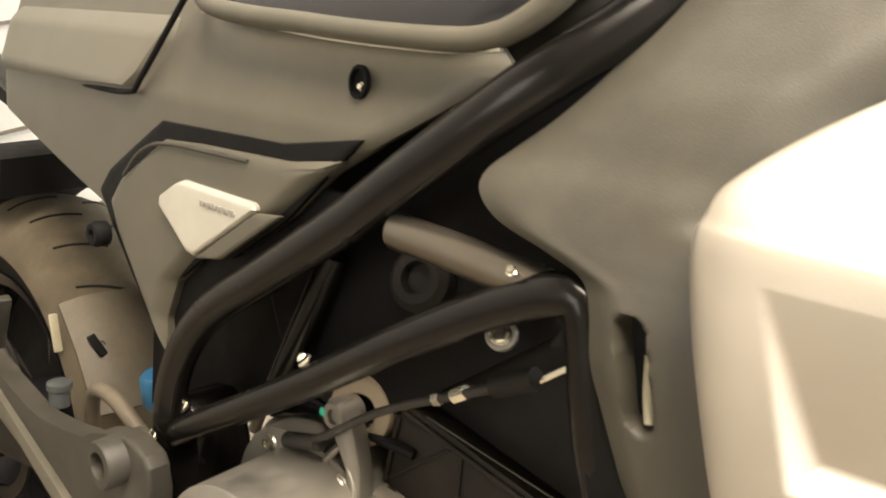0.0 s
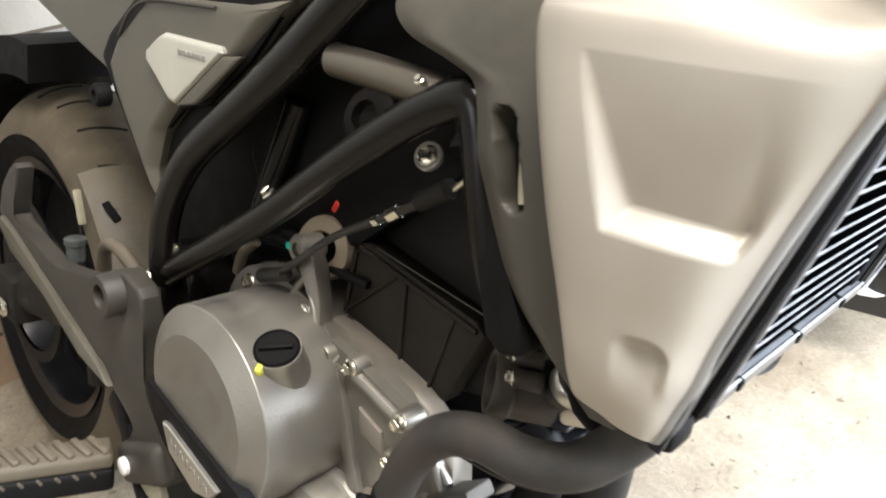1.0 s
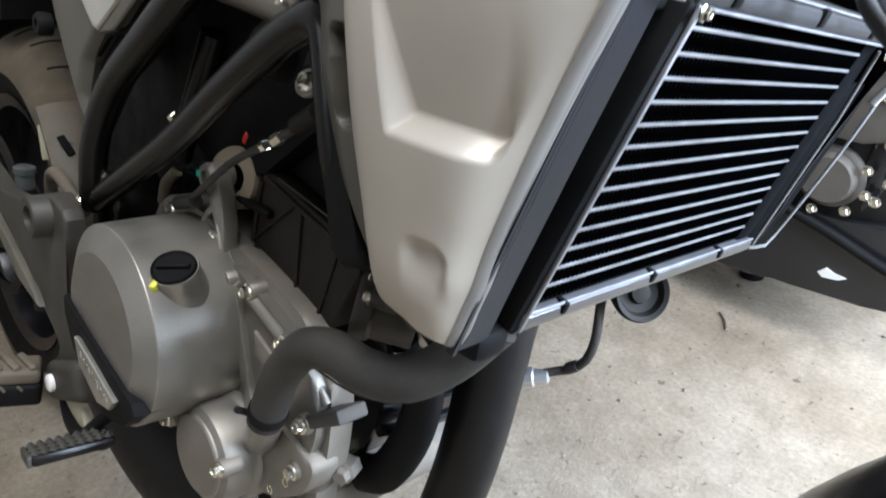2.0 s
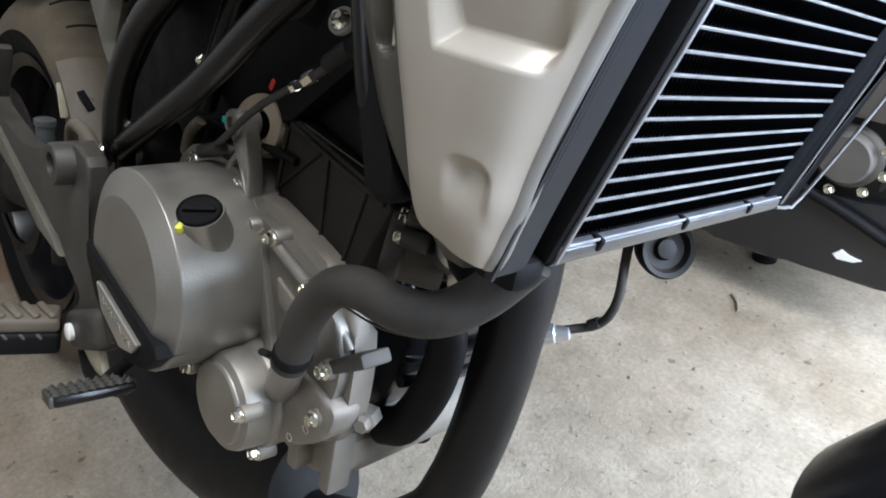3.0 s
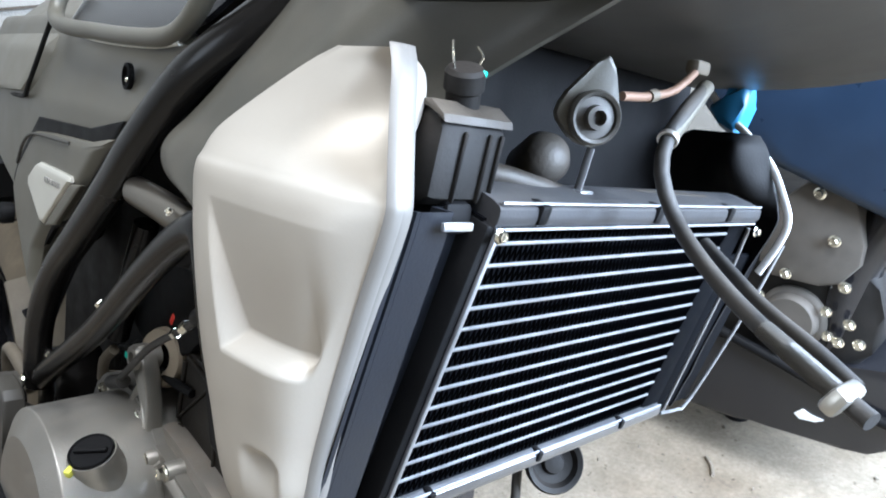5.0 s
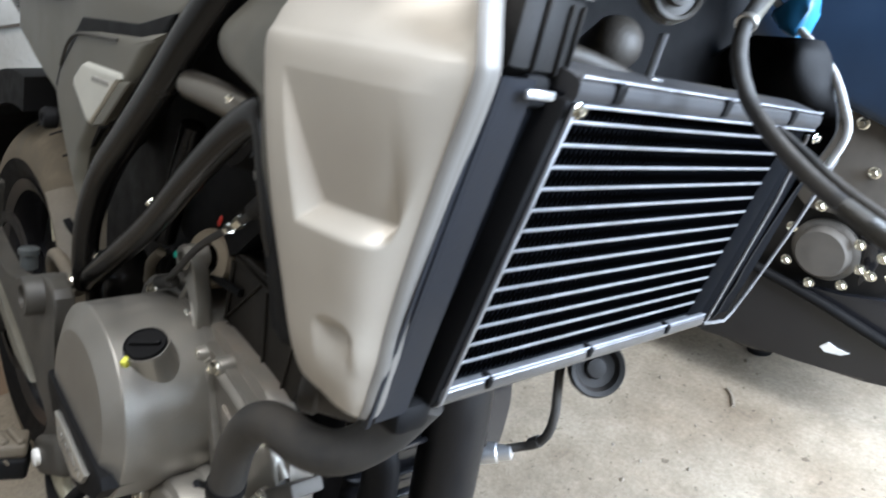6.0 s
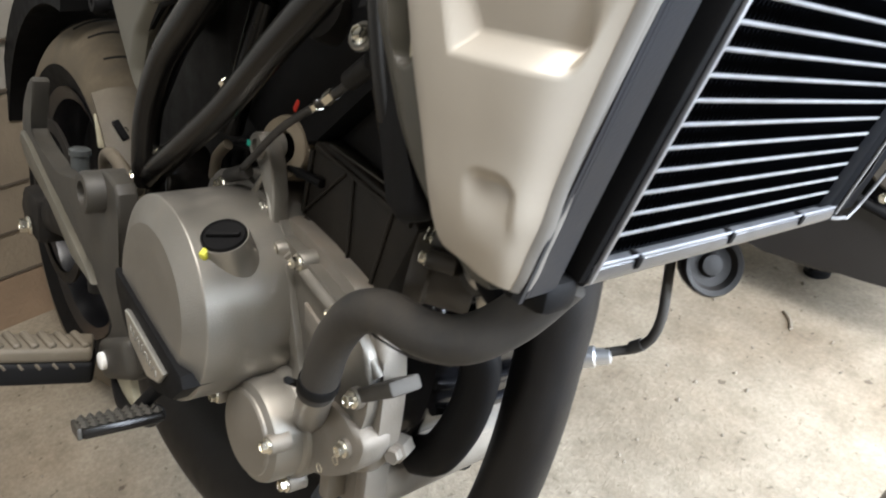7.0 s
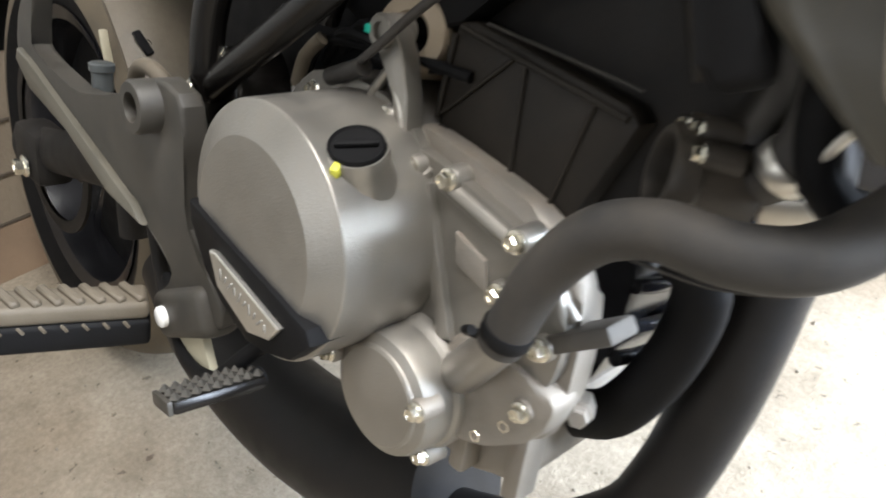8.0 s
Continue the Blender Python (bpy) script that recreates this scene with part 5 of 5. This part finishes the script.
part("guard_slot", block((0, 0, 0), (0.003, 0.008, 0.022), 0.001, 1, Matrix.Translation((-0.590, -0.098, 0.470)) @ pose(0, 0, 0, 20, -34, 0)), M_BLACK, mf)
bolt((-0.596, -0.093, 0.466), mf, 0.0045, (0.83, -0.1, 0.55))
# Pale upright strip in front of the rear tyre's side.
part("pale_strip", block((0, 0, 0), (0.004, 0.009, 0.04), 0.002, 2, Matrix.Translation((-0.715, -0.08, 0.437)) @ pose(0, 0, 0, 0, -20, 0)), M_CREAM, bike, "pale strip beside the rear tyre")
part("tail_frame", tube([(-0.42, -0.10, 0.60), (-0.6, -0.1, 0.64), (-0.9, -0.09, 0.72)], 0.012, 12), M_FRAME, bike, "black rear subframe tube")
part("inner_fender", prism(smooth_poly([(-0.48, 0.50), (-0.44, 0.62), (-0.55, 0.68), (-0.75, 0.68), (-0.9, 0.70), (-0.9, 0.66), (-0.7, 0.63), (-0.58, 0.61)], 2), -0.07, 0.07, 0.004), M_BLACK, bike, "black inner rear fender")
part("shock_reservoir", lathe([(0.012, 0), (0.014, 0.003), (0.014, 0.03), (0.011, 0.034), (0, 0.034)], aim((-0.550, -0.06, 0.417), (0.1, -0.2, 1)), 28), M_BLUE, bike, "pale blue shock reservoir")

# ---------------------------------------------------------------- inside the frame
# Made-up black sheet, stands for the shade between the frame tubes.
part("frame_shade_sheet", prism([(-0.515, 0.44), (-0.515, 0.60), (-0.435, 0.64), (-0.30, 0.69), (-0.16, 0.70), (-0.13, 0.64), (-0.28, 0.52)], -0.088, -0.084, 0.001), M_BLACK, bike, "black sheet added for the shade inside the frame")
# Made-up black filler behind it, keeps the frame's depth dark.
part("frame_shade_fill", prism(smooth_poly([(-0.43, 0.46), (-0.43, 0.70), (-0.22, 0.80), (-0.04, 0.82), (-0.08, 0.64), (-0.26, 0.49)], 1), -0.06, 0.09, 0.006), M_BLACK, bike, "black filler added for the dark depth of the frame")
part("battery_box", block((-0.28, 0.0, 0.60), (0.16, 0.14, 0.12), 0.008), M_BLACK, bike, "black box inside the frame")
part("airbox", prism(smooth_poly([(-0.36, 0.70), (-0.36, 0.56), (-0.27, 0.52), (-0.14, 0.63), (-0.10, 0.66), (-0.07, 0.79), (-0.2, 0.80)], 2), -0.1, 0.1, 0.008), M_BLACK, bike, "black air box")
part("injector_cap", lathe([(0.018, -0.02), (0.018, 0.004), (0.014, 0.008), (0.009, 0.008), (0.008, 0.002), (0, 0.002)], aim((-0.222, -0.106, 0.634), (0.1, -0.9, 0.3)), 28), M_BOX, bike, "dusty round cap")
part("red_plug", block((0, 0, 0), (0.0045, 0.006, 0.009), 0.0015, 2, Matrix.Translation((-0.255, -0.098, 0.571)) @ pose(0, 0, 0, 0, 30, 0)), M_RED, bike, "small red plug")
cab = part("clutch_cable", tube([(-0.285, -0.125, 0.517), (-0.262, -0.128, 0.533), (-0.22, -0.13, 0.566), (-0.173, -0.13, 0.594), (-0.140, -0.135, 0.613)], 0.0024, 12), M_RUBBER, bike, "black clutch cable with zinc adjuster")
part("cable_boot", tube([(-0.152, -0.133, 0.607), (-0.130, -0.137, 0.620)], 0.0052, 14), M_BOX, cab)
part("cable_nut", tube([(-0.176, -0.13, 0.592), (-0.169, -0.13, 0.597)], 0.0038, 6), M_ZINC, cab)
part("cable_nut", tube([(-0.187, -0.13, 0.586), (-0.183, -0.13, 0.588)], 0.0034, 6), M_ZINC, cab)
part("cable_wire", tube([(-0.128, -0.137, 0.62), (-0.112, -0.14, 0.634)], 0.0016, 8), M_ZINC, cab)
part("cable_boot", tube([(-0.30, -0.122, 0.512), (-0.268, -0.126, 0.525)], 0.0050, 14), M_RUBBER, cab)
cw = part("clip_washer", lathe([(0.0078, -0.001), (0.0078, 0.0012), (0.0073, 0.0018), (0.0058, 0.0018), (0.0055, 0.0005), (0, 0.0005)], aim((-0.158, -0.124, 0.628), (0.2, -0.8, 0.4)), 28), M_ALLOY, bike, "bright washer and bolt")
bolt((-0.158, -0.125, 0.6285), cw, 0.0040, (0.2, -0.8, 0.4), 20)
for k in range(5):
    x = -0.36 + 0.018 * k
    part("wire", tube([(x, -0.095, 0.50 + 0.01 * k), (x + 0.03, -0.105, 0.525 + 0.008 * (k % 3)), (x + 0.07, -0.10, 0.53)], 0.0032, 8), M_BLACK, bike)
part("lever_arm", tube([(-0.345, -0.112, 0.497), (-0.334, -0.115, 0.516), (-0.322, -0.113, 0.528)], 0.0042, 10), M_HUG, bike, "tan shift lever stub")

# ---------------------------------------------------------------- above the radiator
res = part("coolant_box", prism([(0.004, 0.731), (0.028, 0.731), (0.032, 0.724), (0.029, 0.700), (0.024, 0.697), (0.004, 0.694)], -0.1535, -0.121, 0.003), M_BOX, bike, "dusty black plastic box above the radiator")
part("box_lid", prism([(0.003, 0.7322), (0.026, 0.7330), (0.0328, 0.7285), (0.0335, 0.7258), (0.031, 0.7268), (0.025, 0.7312), (0.003, 0.7302)], -0.1545, -0.1195, 0.0008), M_RUST, res, "dusty lid rim")
for y in (-0.1425, -0.1300, -0.1240):
    part("box_rib", block((0, 0, 0), (0.0022, 0.0016, 0.025), 0.0006, 1, Matrix.Translation((0.0310, y, 0.711)) @ pose(0, 0, 0, 0, 8, 0)), M_BOX, res)
part("box_foot", block((0.02, -0.137, 0.693), (0.02, 0.014, 0.012), 0.003), M_BLACK, res)
fl = part("filler_neck", lathe([(0.0062, -0.012), (0.0062, 0.0), (0.0072, 0.001), (0.0072, 0.007), (0.006, 0.0085), (0, 0.0088)], aim((0.024, -0.138, 0.737), (0.25, -0.3, 0.9)), 28), M_BOX, bike, "black radiator filler cap")
part("paint_mark", block((0.0312, -0.1365, 0.7432), (0.0016, 0.0022, 0.0022), 0.0006), M_GREEN, fl, "green paint mark")
for s_ in (-1, 1):
    part("cap_ear", tube([(0.024, -0.139 + 0.005 * s_, 0.7445), (0.026, -0.14 + 0.0075 * s_, 0.7490), (0.024, -0.14 + 0.006 * s_, 0.7525)], 0.0005, 6), M_ZINC, fl)
BM = Matrix.Translation((0.0455, -0.082, 0.7405)) @ pose(0, 0, 0, 0, 0, 58)
bb = prism(smooth_poly([(-0.0165, 0.001), (0.0025, 0.024), (0.006, 0.022), (0.0115, 0.004), (0.010, -0.006), (0.003, -0.0115), (-0.005, -0.010)], 2), 0.0, 0.005, 0.001)
bmesh.ops.transform(bb, matrix=BM, verts=bb.verts)
br = part("mount_bracket", bb, M_TANK, bike, "grey mounting bracket with a rubber bush")
part("rubber_bush", lathe([(0.0100, 0), (0.0103, 0.0035), (0.0094, 0.0048), (0.0082, 0.0042), (0.0078, 0.0030), (0.0048, 0.0032), (0.0045, 0.0068), (0.0028, 0.0070), (0.0024, 0.0035), (0, 0.0035)], BM @ aim((0, -0.001, 0), OUT), 40), M_COVER, br)
sol = part("solenoid", lathe([(0.009, -0.02), (0.0115, -0.014), (0.0115, 0.004), (0.009, 0.009), (0.004, 0.0115), (0, 0.012)], aim((0.010, -0.070, 0.715), (0.7, -0.4, 0.35)), 28), M_RUST, bike, "dusty round relay")
part("spring_pin", tube([(0.0245, -0.0560, 0.7225), (0.0240, -0.0600, 0.704)], 0.0020, 10, flat=0.5), M_STRIP, sol)
part("pin_foot", block((0.022, -0.058, 0.703), (0.012, 0.010, 0.003), 0.0008), M_STRIP, sol)
dh = part("dust_hose", tube([(0.0, -0.125, 0.704), (0.012, -0.105, 0.708), (0.018, -0.08, 0.704), (0.016, -0.05, 0.700), (0.02, 0.0, 0.701), (0.024, 0.06, 0.70)], 0.0045, 12), M_RUST, bike, "dust covered wiring sleeve")
part("under_tray", prism(smooth_poly([(-0.06, 0.772), (0.04, 0.778), (0.13, 0.80), (0.2, 0.86), (0.12, 0.88), (-0.06, 0.85)], 2), -0.13, 0.15, 0.01), M_COVER, bike, "dark grey underside of the front cowl")
part("inner_wall", block((-0.045, 0.02, 0.74), (0.01, 0.28, 0.10), 0.003), M_BLACK, bike, "black panel behind the radiator")
bh = part("brake_line", tube([(0.0460, -0.0060, 0.7560), (0.0500, -0.0280, 0.7440), (0.0530, -0.0450, 0.7300), (0.0570, -0.0520, 0.7170), (0.0640, -0.0500, 0.7020), (0.0800, -0.0580, 0.6900), (0.0980, -0.0660, 0.6800), (0.1160, -0.0730, 0.6720), (0.1340, -0.0790, 0.6650), (0.1460, -0.0830, 0.6610), (0.1556, -0.0862, 0.6578)], 0.0032, 16), M_RUBBER, bike, "black rubber brake line with spring guard", 60)
part("ferrule", tube([(0.0460, -0.0060, 0.7560), (0.0530, -0.0450, 0.7300)], 0.0037, 16), M_OLIVE, bh, "crimped grey ferrule")
part("crimp_ring", tube([(0.0527, -0.0433, 0.7314), (0.0530, -0.0450, 0.7300)], 0.0045, 16), M_ALLOY, bh)
part("banjo_block", block((0.0460, -0.0170, 0.7630), (0.007, 0.012, 0.0065), 0.002), M_HUG, bh, "tan banjo fitting")
sp = []
SA, SB = Vector((0.1160, -0.0730, 0.6720)), Vector((0.1460, -0.0830, 0.6610))
for k in range(1200):
    f = k / 1199
    c = SA.lerp(SB, f)
    a = f * 2 * math.pi * 100
    d = (SB - SA).normalized()
    u = d.cross(Vector((0, 1, 0))).normalized()
    v = d.cross(u)
    sp.append(c + (u * math.cos(a) + v * math.sin(a)) * 0.0034)
part("spring_guard", tube(sp, 0.00022, 4, smooth=False), M_COVER, bh, "grey spring guard round the line")
b2 = part("brake_line", tube([(0.0730, -0.0350, 0.6910), (0.0880, -0.0450, 0.6850), (0.1080, -0.0550, 0.6760), (0.1300, -0.0620, 0.6680), (0.1460, -0.0670, 0.6610)], 0.0026, 14), M_RUBBER, bike, "second thinner black brake line", 60)
part("line_clamp", block((0, 0, 0), (0.006, 0.020, 0.009), 0.002, 2, Matrix.Translation((0.1460, -0.0830, 0.6610)) @ pose(0, 0, 0, 0, 30, 0)), M_ALLOY, bh, "alloy line clamp")
wl_ = part("wire_loom", tube([(0.0490, -0.0780, 0.7440), (0.0490, -0.0590, 0.7460), (0.0490, -0.0390, 0.7510), (0.0490, -0.0250, 0.7600)], 0.0018, 10), M_COPPER, bike, "brown sleeved wire")
wb_ = part("wire_band", tube([(0.0490, -0.0590, 0.7460), (0.0490, -0.0540, 0.7472)], 0.0026, 10), M_HUG, bike)
part("blue_fitting", prism(smooth_poly([(-0.020, 0.763), (-0.004, 0.772), (0.004, 0.782), (0.007, 0.77), (0.004, 0.747), (-0.006, 0.751)], 1), 0.14, 0.16, 0.004), M_BLUE, bike, "light blue fitting beside the far shroud")

for ob in (res, fl, sol, dh, bh, b2, wl_, wb_):
    ob.location = (0.002, 0.006, 0.006)

# ---------------------------------------------------------------- front wheel and fender
fw = wheel("front_wheel", (0.40, 0.0, 0.30), 0.285, 0.115, bike, M_TYRE, "front wheel")
rows = []
for k in range(33):
    a = radians(28 + 130 * k / 32)
    row = []
    for q in range(13):
        b = radians(-78 + 156 * q / 12)
        R = 0.312 + 0.028 * math.cos(b)
        row.append(Vector((0.40 - R * math.cos(a), 0.072 * math.sin(b), 0.318 + R * math.sin(a))))
    rows.append(row)
fd = sheet(rows, 0.002)
part("front_fender", fd, M_GLOSS, bike, "gloss black front fender", 60)
for s in (-1, 1):
    part("fork_leg", tube([(0.40, 0.1 * s, 0.30), (0.33, 0.1 * s, 0.52), (0.23, 0.1 * s, 0.84)], 0.026, 20), M_BLACK, bike, "black fork leg", 60)
part("side_stand", tube([(-0.40, 0.12, 0.30), (-0.37, 0.20, 0.14), (-0.36, 0.255, 0.07)], 0.012, 12), M_BLACK, bike, "black side stand")
